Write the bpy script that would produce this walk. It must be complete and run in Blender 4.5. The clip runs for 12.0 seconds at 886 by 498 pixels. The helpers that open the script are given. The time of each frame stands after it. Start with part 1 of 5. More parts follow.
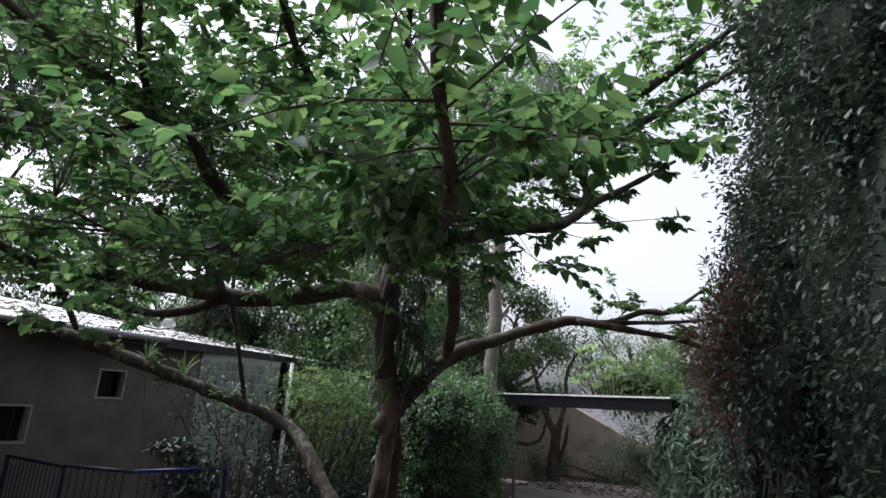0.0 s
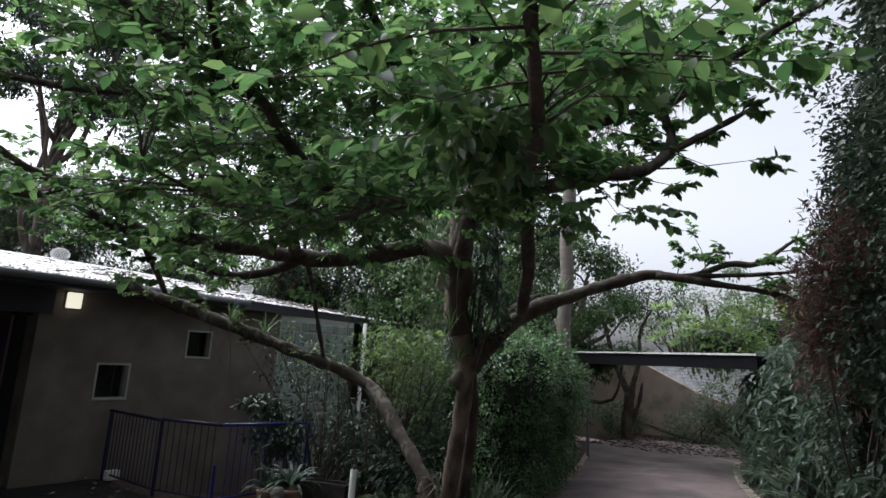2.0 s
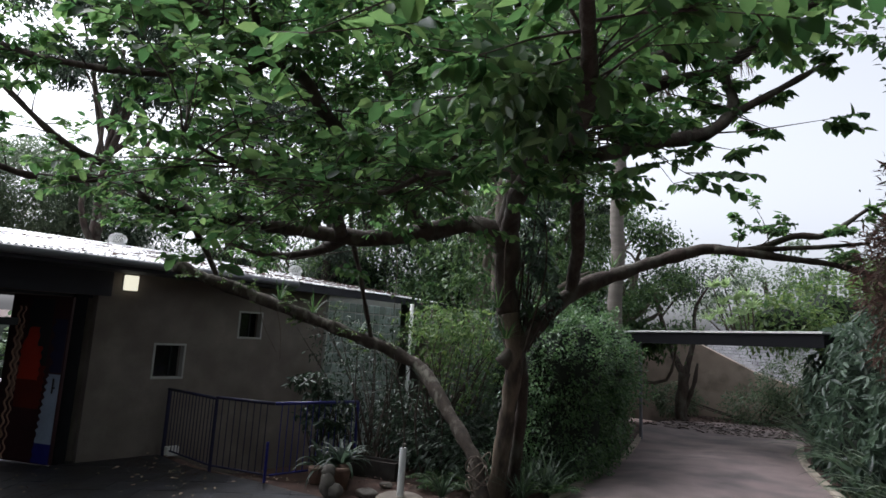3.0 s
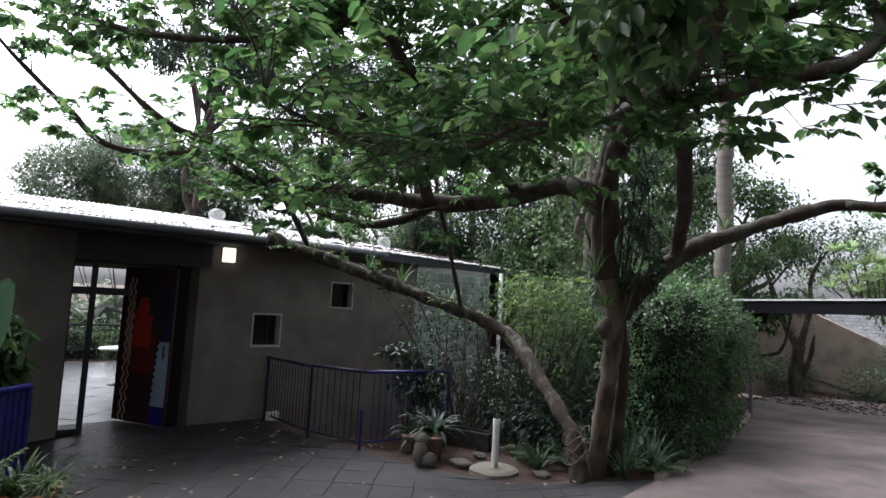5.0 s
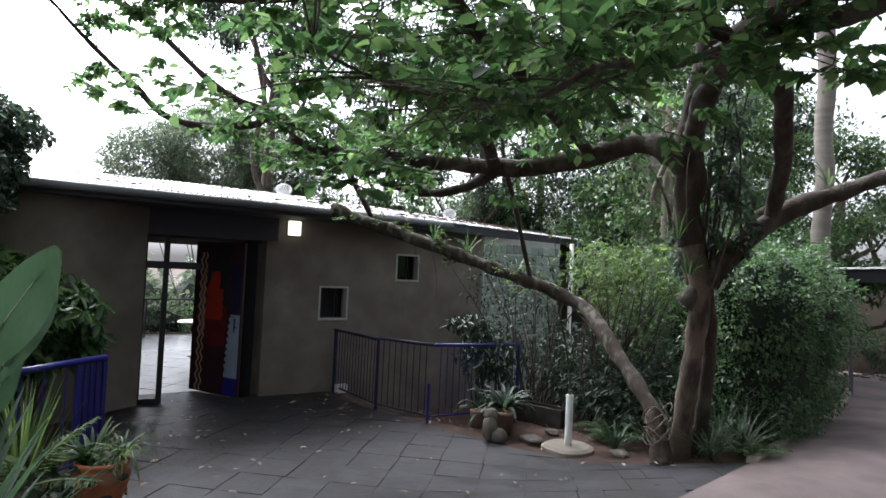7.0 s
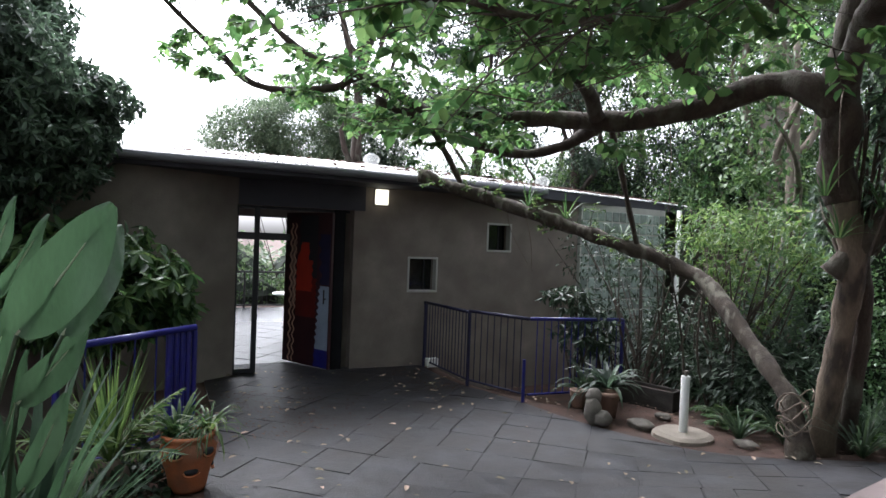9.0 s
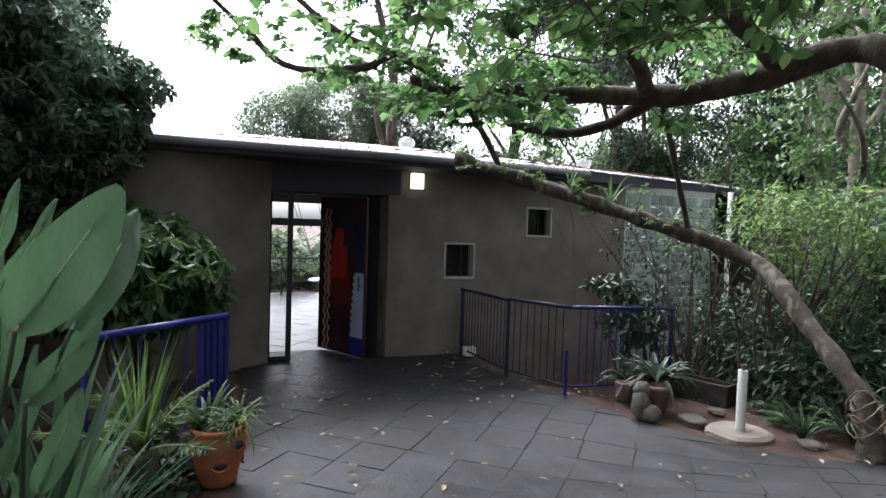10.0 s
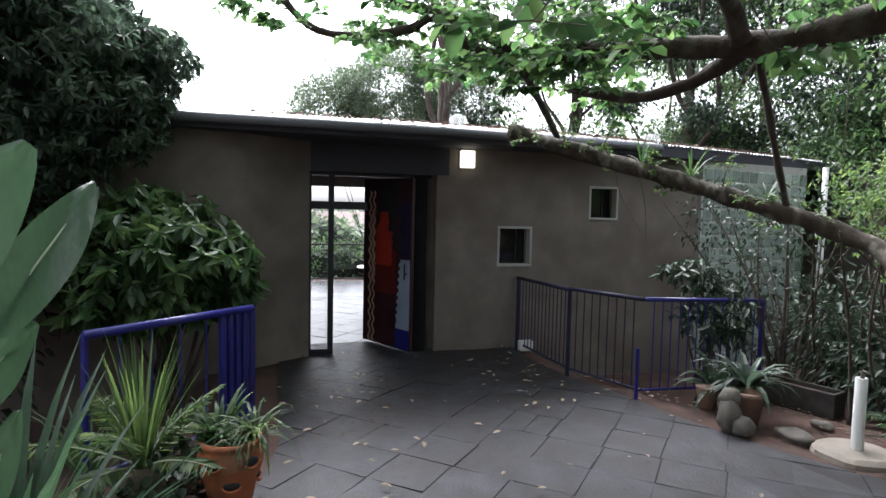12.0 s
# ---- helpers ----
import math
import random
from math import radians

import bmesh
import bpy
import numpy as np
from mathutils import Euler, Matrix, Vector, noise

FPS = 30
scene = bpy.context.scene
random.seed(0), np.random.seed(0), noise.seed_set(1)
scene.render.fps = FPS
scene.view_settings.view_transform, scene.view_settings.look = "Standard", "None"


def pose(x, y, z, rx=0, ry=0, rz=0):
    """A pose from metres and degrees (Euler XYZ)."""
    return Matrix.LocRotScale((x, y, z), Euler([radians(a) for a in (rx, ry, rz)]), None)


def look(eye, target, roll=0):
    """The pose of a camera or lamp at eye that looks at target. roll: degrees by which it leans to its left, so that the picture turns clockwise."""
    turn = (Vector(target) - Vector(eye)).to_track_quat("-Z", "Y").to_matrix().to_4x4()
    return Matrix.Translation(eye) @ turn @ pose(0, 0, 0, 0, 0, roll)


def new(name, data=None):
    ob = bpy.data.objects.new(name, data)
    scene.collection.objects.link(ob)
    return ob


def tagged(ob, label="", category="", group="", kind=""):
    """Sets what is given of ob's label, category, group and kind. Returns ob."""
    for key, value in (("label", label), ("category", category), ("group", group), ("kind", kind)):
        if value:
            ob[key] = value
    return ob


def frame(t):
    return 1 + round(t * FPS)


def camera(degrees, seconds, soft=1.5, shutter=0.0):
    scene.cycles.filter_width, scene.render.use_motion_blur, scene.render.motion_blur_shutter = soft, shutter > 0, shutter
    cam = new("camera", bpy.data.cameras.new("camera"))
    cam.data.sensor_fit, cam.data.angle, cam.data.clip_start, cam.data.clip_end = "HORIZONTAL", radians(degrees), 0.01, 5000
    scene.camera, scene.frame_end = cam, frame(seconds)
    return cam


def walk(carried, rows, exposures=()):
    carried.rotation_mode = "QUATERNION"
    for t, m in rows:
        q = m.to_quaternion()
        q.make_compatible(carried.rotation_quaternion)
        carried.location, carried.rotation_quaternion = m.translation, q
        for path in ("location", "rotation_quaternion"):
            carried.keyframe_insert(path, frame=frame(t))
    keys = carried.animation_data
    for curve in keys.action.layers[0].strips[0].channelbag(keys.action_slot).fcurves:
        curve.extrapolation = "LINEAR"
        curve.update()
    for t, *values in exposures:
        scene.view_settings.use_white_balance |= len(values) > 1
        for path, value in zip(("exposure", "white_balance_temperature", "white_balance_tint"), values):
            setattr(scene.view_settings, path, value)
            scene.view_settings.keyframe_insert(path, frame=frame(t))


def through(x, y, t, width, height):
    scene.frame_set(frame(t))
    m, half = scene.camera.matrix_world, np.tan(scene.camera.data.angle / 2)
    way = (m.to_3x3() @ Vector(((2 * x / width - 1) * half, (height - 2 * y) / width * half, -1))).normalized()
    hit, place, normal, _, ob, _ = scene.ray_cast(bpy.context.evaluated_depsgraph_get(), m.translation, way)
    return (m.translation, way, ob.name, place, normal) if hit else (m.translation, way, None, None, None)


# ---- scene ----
cam = camera(73.8, 12.0, soft=1.5, shutter=0.2)
PATH = [
    (0, (1.682, 0.58, 2.141), (0.65, 2.223, 2.623), 4.3),
    (0.5, (1.649, 0.567, 2.124), (0.583, 2.199, 2.574), 4.1),
    (1, (1.607, 0.563, 2.111), (0.501, 2.178, 2.524), 4.0),
    (1.5, (1.567, 0.585, 2.096), (0.41, 2.172, 2.475), 4.0),
    (2, (1.52, 0.627, 2.08), (0.305, 2.178, 2.425), 3.9),
    (2.5, (1.47, 0.686, 2.055), (0.194, 2.194, 2.367), 3.7),
    (3, (1.424, 0.744, 2.044), (0.087, 2.206, 2.319), 3.6),
    (5, (1.182, 0.921, 1.991), (-0.359, 2.185, 2.157), 3.3),
    (5.5, (1.125, 0.942, 1.973), (-0.451, 2.165, 2.116), 3.2),
    (6, (1.077, 0.984, 1.956), (-0.531, 2.167, 2.08), 3.0),
    (6.5, (1.007, 1.055, 1.943), (-0.634, 2.194, 2.04), 2.9),
    (7, (0.927, 1.141, 1.94), (-0.751, 2.228, 2.009), 2.7),
    (9, (0.455, 1.371, 1.861), (-1.367, 2.197, 1.831), 2.2),
    (9.5, (0.323, 1.407, 1.856), (-1.521, 2.179, 1.797), 2.0),
    (10, (0.189, 1.478, 1.857), (-1.678, 2.19, 1.773), 1.9),
    (10.5, (0.038, 1.592, 1.858), (-1.851, 2.241, 1.754), 1.7),
    (11, (-0.089, 1.678, 1.844), (-1.995, 2.272, 1.729), 1.5),
    (11.5, (-0.256, 1.735, 1.821), (-2.173, 2.289, 1.697), 1.4),
    (12, (-0.466, 1.793, 1.807), (-2.391, 2.32, 1.671), 1.3),
]
walk(cam, [(t, look(eye, target, roll)) for t, eye, target, roll in PATH],
     [(0.0, 1.22, 6000, 13), (2.5, 1.06, 6000, 13), (3.3, 1.12, 6000, 13), (5.0, 1.55, 6000, 13), (8.0, 2.05, 6000, 13), (12.0, 2.35, 6000, 13)])

# ---- light ----
world = bpy.data.worlds.new("sky")
scene.world = world
world.use_nodes = True
wn = world.node_tree.nodes
sky = wn.new("ShaderNodeTexSky")
sky.sky_type = "NISHITA"
sky.sun_disc = False
sky.sun_elevation = radians(48)
sky.sun_rotation = radians(250)
sky.air_density, sky.dust_density, sky.ozone_density = 1.0, 6.0, 1.0
overcast = wn.new("ShaderNodeHueSaturation")
overcast.inputs["Saturation"].default_value = 0.12
world.node_tree.links.new(sky.outputs[0], overcast.inputs["Color"])
world.node_tree.links.new(overcast.outputs[0], wn["Background"].inputs["Color"])
wn["Background"].inputs["Strength"].default_value = 0.15

sun = new("sun", bpy.data.lights.new("sun", "SUN"))
sun.data.energy, sun.data.angle, sun.data.color = 0.8, radians(25), (1.0, 0.97, 0.93)
sun.matrix_world = look((0, 0, 0), (0.62, -0.25, -0.74))

rng = np.random.default_rng(7)


# ---- materials ----
def material(name, base, rough=0.8, vary=0.25, scale=6.0, fine=60.0, bump=0.15, metal=0.0, island=0.0, objects=0.0,
             through=0.0, shine=2.3, stain=None, stain_scale=1.5, stain_low=0.5, stain_high=0.7, spec=0.5, hue=0.0, stretch=(1, 1, 1)):
    m = bpy.data.materials.new(name)
    m.use_nodes = True
    nt = m.node_tree
    n, link = nt.nodes, nt.links.new
    b = n["Principled BSDF"]
    out = n["Material Output"]
    geo = n.new("ShaderNodeNewGeometry")
    maps = n.new("ShaderNodeMapping")
    maps.inputs["Scale"].default_value = stretch
    link(geo.outputs["Position"], maps.inputs["Vector"])
    big = n.new("ShaderNodeTexNoise")
    big.inputs["Scale"].default_value, big.inputs["Detail"].default_value = scale, 5
    small = n.new("ShaderNodeTexNoise")
    small.inputs["Scale"].default_value, small.inputs["Detail"].default_value = fine, 3
    link(maps.outputs[0], big.inputs["Vector"])
    link(maps.outputs[0], small.inputs["Vector"])
    add = n.new("ShaderNodeMath")
    add.operation = "MULTIPLY_ADD"
    link(small.outputs["Fac"], add.inputs[0])
    add.inputs[1].default_value = 0.4
    link(big.outputs["Fac"], add.inputs[2])
    span = n.new("ShaderNodeMapRange")
    span.inputs["From Min"].default_value, span.inputs["From Max"].default_value = 0.45, 0.95
    span.inputs["To Min"].default_value, span.inputs["To Max"].default_value = 1 - vary, 1 + vary
    link(add.outputs[0], span.inputs["Value"])
    value = span.outputs[0]
    source = None
    if island:
        source, amount = geo.outputs["Random Per Island"], island
    if objects:
        info = n.new("ShaderNodeObjectInfo")
        source, amount = info.outputs["Random"], objects
    hsv = n.new("ShaderNodeHueSaturation")
    hsv.inputs["Color"].default_value = (*base, 1)
    if source:
        r = n.new("ShaderNodeMapRange")
        r.inputs["To Min"].default_value, r.inputs["To Max"].default_value = 1 - amount, 1 + amount
        link(source, r.inputs["Value"])
        mul = n.new("ShaderNodeMath")
        mul.operation = "MULTIPLY"
        link(r.outputs[0], mul.inputs[0])
        link(value, mul.inputs[1])
        value = mul.outputs[0]
        if hue:
            h = n.new("ShaderNodeMapRange")
            h.inputs["To Min"].default_value, h.inputs["To Max"].default_value = 0.5 + hue, 0.5 - hue
            link(source, h.inputs["Value"])
            link(h.outputs[0], hsv.inputs["Hue"])
    link(value, hsv.inputs["Value"])
    colour = hsv.outputs[0]
    if stain:
        sn = n.new("ShaderNodeTexNoise")
        sn.inputs["Scale"].default_value, sn.inputs["Detail"].default_value = stain_scale, 7
        link(maps.outputs[0], sn.inputs["Vector"])
        sr = n.new("ShaderNodeMapRange")
        sr.inputs["From Min"].default_value, sr.inputs["From Max"].default_value = stain_low, stain_high
        link(sn.outputs["Fac"], sr.inputs["Value"])
        mix = n.new("ShaderNodeMix")
        mix.data_type = "RGBA"
        link(sr.outputs[0], mix.inputs["Factor"])
        link(colour, mix.inputs["A"])
        mix.inputs["B"].default_value = (*stain, 1)
        colour = mix.outputs["Result"]
    link(colour, b.inputs["Base Color"])
    b.inputs["Roughness"].default_value = rough
    b.inputs["Metallic"].default_value = metal
    b.inputs["Specular IOR Level"].default_value = spec
    if bump:
        bp = n.new("ShaderNodeBump")
        bp.inputs["Strength"].default_value = bump
        bp.inputs["Distance"].default_value = 0.02
        link(add.outputs[0], bp.inputs["Height"])
        link(bp.outputs[0], b.inputs["Normal"])
    if through:
        tr = n.new("ShaderNodeBsdfTranslucent")
        warm = n.new("ShaderNodeHueSaturation")
        warm.inputs["Value"].default_value = shine
        warm.inputs["Hue"].default_value = 0.485
        link(colour, warm.inputs["Color"])
        link(warm.outputs[0], tr.inputs["Color"])
        ms = n.new("ShaderNodeMixShader")
        ms.inputs[0].default_value = through
        link(b.outputs[0], ms.inputs[1])
        link(tr.outputs[0], ms.inputs[2])
        link(ms.outputs[0], out.inputs["Surface"])
    return m


M = dict(
    soil=material("soil", (0.08, 0.044, 0.033), 0.95, 0.4, 3, 40, 0.6, stain=(0.05, 0.035, 0.028), stain_scale=4),
    drive=material("drive", (0.205, 0.157, 0.15), 0.75, 0.3, 1.6, 120, 0.4, stain=(0.09, 0.074, 0.074), stain_scale=1.3, stain_low=0.45, stain_high=0.72),
    slate=material("slate", (0.027, 0.027, 0.032), 0.5, 0.6, 5, 55, 0.45, objects=0.12, stain=(0.021, 0.018, 0.018), stain_scale=2.6, stain_low=0.4, stain_high=0.66, spec=0.4),
    hallslate=material("hallslate", (0.06, 0.06, 0.068), 0.3, 0.5, 5, 55, 0.3, objects=0.25, stain=(0.035, 0.03, 0.03), stain_scale=2.6),
    grout=material("grout", (0.026, 0.024, 0.025), 0.95, 0.3, 8, 80, 0.3),
    curb=material("curb", (0.36, 0.31, 0.25), 0.9, 0.25, 6, 60, 0.4, objects=0.1, stain=(0.1, 0.085, 0.07), stain_scale=3),
    plaster=material("plaster", (0.19, 0.163, 0.14), 0.92, 0.24, 2.6, 90, 0.4, stain=(0.14, 0.115, 0.098), stain_scale=1.4, stain_low=0.42, stain_high=0.68),
    farwall=material("farwall", (0.4, 0.32, 0.26), 0.92, 0.15, 1.8, 40, 0.25, stain=(0.19, 0.16, 0.13)),
    soffit=material("soffit", (0.05, 0.05, 0.062), 0.8, 0.15, 3, 60, 0.1),
    dark=material("dark", (0.02, 0.02, 0.024), 0.5, 0.15, 4, 50, 0.05),
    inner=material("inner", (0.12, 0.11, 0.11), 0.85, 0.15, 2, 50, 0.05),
    roof=material("roof", (0.72, 0.72, 0.72), 0.4, 0.12, 2, 30, 0.05, metal=0.1, stain=(0.05, 0.042, 0.036), stain_scale=7, stain_low=0.53, stain_high=0.57),
    gutter=material("gutter", (0.16, 0.16, 0.18), 0.4, 0.12, 5, 50, 0.05),
    blue=material("blue", (0.02, 0.02, 0.17), 0.32, 0.2, 8, 60, 0.08),
    navy=material("navy", (0.014, 0.013, 0.045), 0.6, 0.2, 8, 60, 0.08),
    white=material("white", (0.72, 0.72, 0.7), 0.5, 0.08, 5, 50, 0.05, stain=(0.4, 0.36, 0.3), stain_scale=6, stain_low=0.6, stain_high=0.8),
    cement=material("cement", (0.25, 0.215, 0.18), 0.9, 0.2, 6, 60, 0.4),
    pale=material("pale", (0.42, 0.42, 0.39), 0.6, 0.1, 6, 60, 0.1),
    terracotta=material("terracotta", (0.42, 0.13, 0.05), 0.8, 0.2, 7, 60, 0.2, stain=(0.25, 0.11, 0.06), stain_scale=5),
    oldpot=material("oldpot", (0.26, 0.17, 0.13), 0.85, 0.25, 7, 60, 0.3),
    stone=material("stone", (0.13, 0.115, 0.1), 0.9, 0.3, 9, 70, 0.5),
    darkstone=material("darkstone", (0.05, 0.045, 0.042), 0.95, 0.3, 9, 70, 0.5, spec=0.2),
    red=material("red", (0.12, 0.014, 0.01), 0.45, 0.25, 3, 60, 0.1),
    orange=material("orange", (0.36, 0.03, 0.014), 0.45, 0.2, 3, 60, 0.1),
    maroon=material("maroon", (0.04, 0.012, 0.016), 0.5, 0.25, 3, 60, 0.1),
    paleblue=material("paleblue", (0.3, 0.36, 0.47), 0.5, 0.2, 3, 60, 0.1),
    ochre=material("ochre", (0.5, 0.32, 0.22), 0.5, 0.2, 3, 60, 0.1),
    bark=material("bark", (0.05, 0.036, 0.028), 0.95, 0.45, 9, 70, 1.0, stain=(0.095, 0.09, 0.07), stain_scale=7, stretch=(1, 1, 0.45)),
    barklight=material("barklight", (0.06, 0.046, 0.036), 0.95, 0.45, 12, 90, 1.0, stain=(0.19, 0.175, 0.14), stain_scale=9, stain_low=0.52, stain_high=0.66, stretch=(1, 1, 0.5)),
    palmbark=material("palmbark", (0.17, 0.15, 0.13), 0.95, 0.25, 5, 60, 0.6, stretch=(0.5, 0.5, 3)),
    leaf=material("leaf", (0.042, 0.09, 0.03), 0.42, 0.15, 2, 20, 0, island=0.5, hue=0.03, through=0.55, spec=0.35, shine=3.0),
    leafdark=material("leafdark", (0.03, 0.05, 0.03), 0.4, 0.2, 2, 20, 0, island=0.5, hue=0.02, through=0.18, spec=0.28),
    leafmid=material("leafmid", (0.048, 0.095, 0.032), 0.42, 0.2, 1, 20, 0, island=0.45, hue=0.03, through=0.32, spec=0.4),
    leafhedge=material("leafhedge", (0.068, 0.135, 0.052), 0.35, 0.2, 1.5, 20, 0, island=0.45, hue=0.02, through=0.3),
    leafyellow=material("leafyellow", (0.06, 0.108, 0.032), 0.45, 0.2, 2, 20, 0, island=0.4, hue=0.03, through=0.45),
    leafpale=material("leafpale", (0.24, 0.33, 0.16), 0.5, 0.2, 2, 20, 0, island=0.3, through=0.35),
    leafgrey=material("leafgrey", (0.09, 0.13, 0.075), 0.5, 0.2, 1, 20, 0, island=0.4, hue=0.02, through=0.3),
    paddle=material("paddle", (0.03, 0.062, 0.032), 0.33, 0.3, 5, 60, 0.3, island=0.35, hue=0.02, through=0.3, stretch=(1, 1, 0.3)),
    leafshade=material("leafshade", (0.05, 0.078, 0.052), 0.4, 0.2, 2, 20, 0, island=0.5, hue=0.02, through=0.3, spec=0.35),
    strap=material("strap", (0.04, 0.07, 0.036), 0.4, 0.2, 2, 20, 0, island=0.5, hue=0.02, through=0.25, spec=0.5),
    bladeedge=material("bladeedge", (0.1, 0.13, 0.085), 0.5, 0.2, 2, 20, 0, island=0.3, through=0.2),
    barkpale=material("barkpale", (0.15, 0.125, 0.1), 0.95, 0.35, 6, 60, 0.8, stain=(0.07, 0.055, 0.045), stain_scale=4, stretch=(1, 1, 0.4)),
    trunktan=material("trunktan", (0.14, 0.106, 0.077), 0.95, 0.4, 8, 80, 1.0, stain=(0.05, 0.037, 0.03), stain_scale=5, stain_low=0.5, stain_high=0.6, stretch=(1, 1, 0.35)),
    rib=material("rib", (0.32, 0.37, 0.25), 0.5, 0.1, 6, 60, 0),
    dry=material("dry", (0.09, 0.055, 0.04), 0.9, 0.3, 3, 40, 0, island=0.4, through=0.1),
    drycreeper=material("drycreeper", (0.105, 0.064, 0.05), 0.9, 0.3, 3, 40, 0, island=0.5, through=0.15),
    deadleaf=material("deadleaf", (0.04, 0.027, 0.022), 0.95, 0.3, 3, 40, 0, island=0.4),
    litter=material("litter", (0.27, 0.21, 0.15), 0.8, 0.2, 3, 40, 0, island=0.6, hue=0.03),
    twine=material("twine", (0.16, 0.125, 0.1), 0.95, 0.3, 8, 60, 0.3),
    # near-black fill for the shaded inside of shrubs
    coreshade=material("coreshade", (0.02, 0.028, 0.018), 0.95, 0.3, 3, 40, 0.3),
    block=material("block", (0.3, 0.36, 0.33), 0.12, 0.2, 9, 30, 0.3, objects=0.3, spec=0.8),
    terrace=material("terrace", (0.15, 0.15, 0.16), 0.25, 0.15, 2, 40, 0.15, stain=(0.08, 0.08, 0.085), stain_scale=1.5),
    # near-black and matt: shade put into the colour of jamb and car port
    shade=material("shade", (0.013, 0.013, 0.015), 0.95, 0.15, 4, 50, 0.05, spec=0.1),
    shadecloth=material("shadecloth", (0.34, 0.34, 0.36), 0.8, 0.3, 4, 50, 0.1),
)

glass = bpy.data.materials.new("glass")
glass.use_nodes = True
gb = glass.node_tree.nodes["Principled BSDF"]
gb.inputs["Transmission Weight"].default_value, gb.inputs["Roughness"].default_value = 1.0, 0.02
gb.inputs["IOR"].default_value = 1.05
M["glass"] = glass
darkglass = bpy.data.materials.new("darkglass")
darkglass.use_nodes = True
gb = darkglass.node_tree.nodes["Principled BSDF"]
gb.inputs["Base Color"].default_value, gb.inputs["Roughness"].default_value = (0.012, 0.012, 0.012, 1), 0.08
M["darkglass"] = darkglass
glow = bpy.data.materials.new("lamp_glass")
glow.use_nodes = True
gb = glow.node_tree.nodes["Principled BSDF"]
gb.inputs["Base Color"].default_value = (0.8, 0.78, 0.7, 1)
gb.inputs["Emission Color"].default_value, gb.inputs["Emission Strength"].default_value = (1.0, 0.93, 0.68, 1), 0.42
M["glow"] = glow


# ---- builders ----
def mesh_of(name, verts, faces, mat, parent=None, label="", smooth=False):
    me = bpy.data.meshes.new(name)
    me.from_pydata([tuple(map(float, v)) for v in verts], [], faces)
    me.materials.append(M[mat])
    if smooth:
        me.shade_smooth()
    ob = new(name, me)
    ob.parent = parent
    if label:
        ob["label"] = label
    return ob


def part(name, bm, mat, parent=None, label="", smooth=False):
    me = bpy.data.meshes.new(name)
    bm.to_mesh(me)
    bm.free()
    me.materials.append(M[mat])
    if smooth:
        me.shade_smooth()
    ob = new(name, me)
    ob.parent = parent
    if label:
        ob["label"] = label
    return ob


def thing(name, at, label, category, group="", kind="", turn=0):
    ob = new(name)
    ob.matrix_world = pose(*at, 0, 0, turn)
    return tagged(ob, label, category, group, kind)


def add_box(bm, lo, hi, bevel=0.0, m=None):
    made = bmesh.ops.create_cube(bm, size=1)["verts"]
    for v in made:
        v.co = Vector([lo[i] + (v.co[i] + 0.5) * (hi[i] - lo[i]) for i in range(3)])
    if bevel:
        edges = list({e for v in made for e in v.link_edges})
        made = list({v for f in bmesh.ops.bevel(bm, geom=edges, offset=bevel, segments=1, affect="EDGES")["faces"] for v in f.verts} | {v for v in made if v.is_valid})
    if m is not None:
        bmesh.ops.transform(bm, matrix=m, verts=made)
    return made


def box(name, lo, hi, mat, parent=None, bevel=0.0, label="", m=None):
    bm = bmesh.new()
    add_box(bm, lo, hi, bevel, m)
    return part(name, bm, mat, parent, label)


def curve_points(pts, step=0.12):
    """Points of a smooth curve through pts, rows of x, y, z, radius."""
    p = np.array(pts, float)
    q = np.vstack([2 * p[0] - p[1], p, 2 * p[-1] - p[-2]])
    out = []
    for i in range(1, len(q) - 2):
        n = max(1, int(np.linalg.norm(q[i + 1, :3] - q[i, :3]) / step))
        for k in range(n):
            t = k / n
            out.append(0.5 * (2 * q[i] + (q[i + 1] - q[i - 1]) * t + (2 * q[i - 1] - 5 * q[i] + 4 * q[i + 1] - q[i + 2]) * t * t
                              + (3 * q[i] - q[i - 1] - 3 * q[i + 1] + q[i + 2]) * t ** 3))
    out.append(p[-1])
    return np.array(out)


def tube_data(pts, sides=8, rough=0.0, cap=True):
    p = np.array(pts, float)
    d = np.gradient(p[:, :3], axis=0)
    d /= np.linalg.norm(d, axis=1)[:, None] + 1e-9
    ref = np.array([0, 0, 1.0]) if abs(d[0][2]) < 0.9 else np.array([1.0, 0, 0])
    verts, faces = [], []
    u = np.cross(d[0], ref)
    u /= np.linalg.norm(u)
    for i in range(len(p)):
        u = u - d[i] * np.dot(u, d[i])
        u /= np.linalg.norm(u) + 1e-9
        w = np.cross(d[i], u)
        for k in range(sides):
            a = 2 * math.pi * k / sides
            r = p[i, 3]
            if rough:
                c = p[i, :3] + (u * math.cos(a) + w * math.sin(a)) * r
                r *= 1 + rough * noise.noise(Vector(c * 3.5)) * 1.6 + rough * 0.8 * noise.noise(Vector(c * 11))
            verts.append(p[i, :3] + (u * math.cos(a) + w * math.sin(a)) * r)
    for i in range(len(p) - 1):
        for k in range(sides):
            a, b = i * sides + k, i * sides + (k + 1) % sides
            faces.append((a, b, b + sides, a + sides))
    if cap:
        faces.append(tuple(range(sides))[::-1])
        faces.append(tuple((len(p) - 1) * sides + k for k in range(sides)))
    return verts, faces


def join_data(datas):
    verts, faces = [], []
    for v, f in datas:
        o = len(verts)
        verts.extend(v)
        faces.extend([tuple(i + o for i in g) for g in f])
    return verts, faces


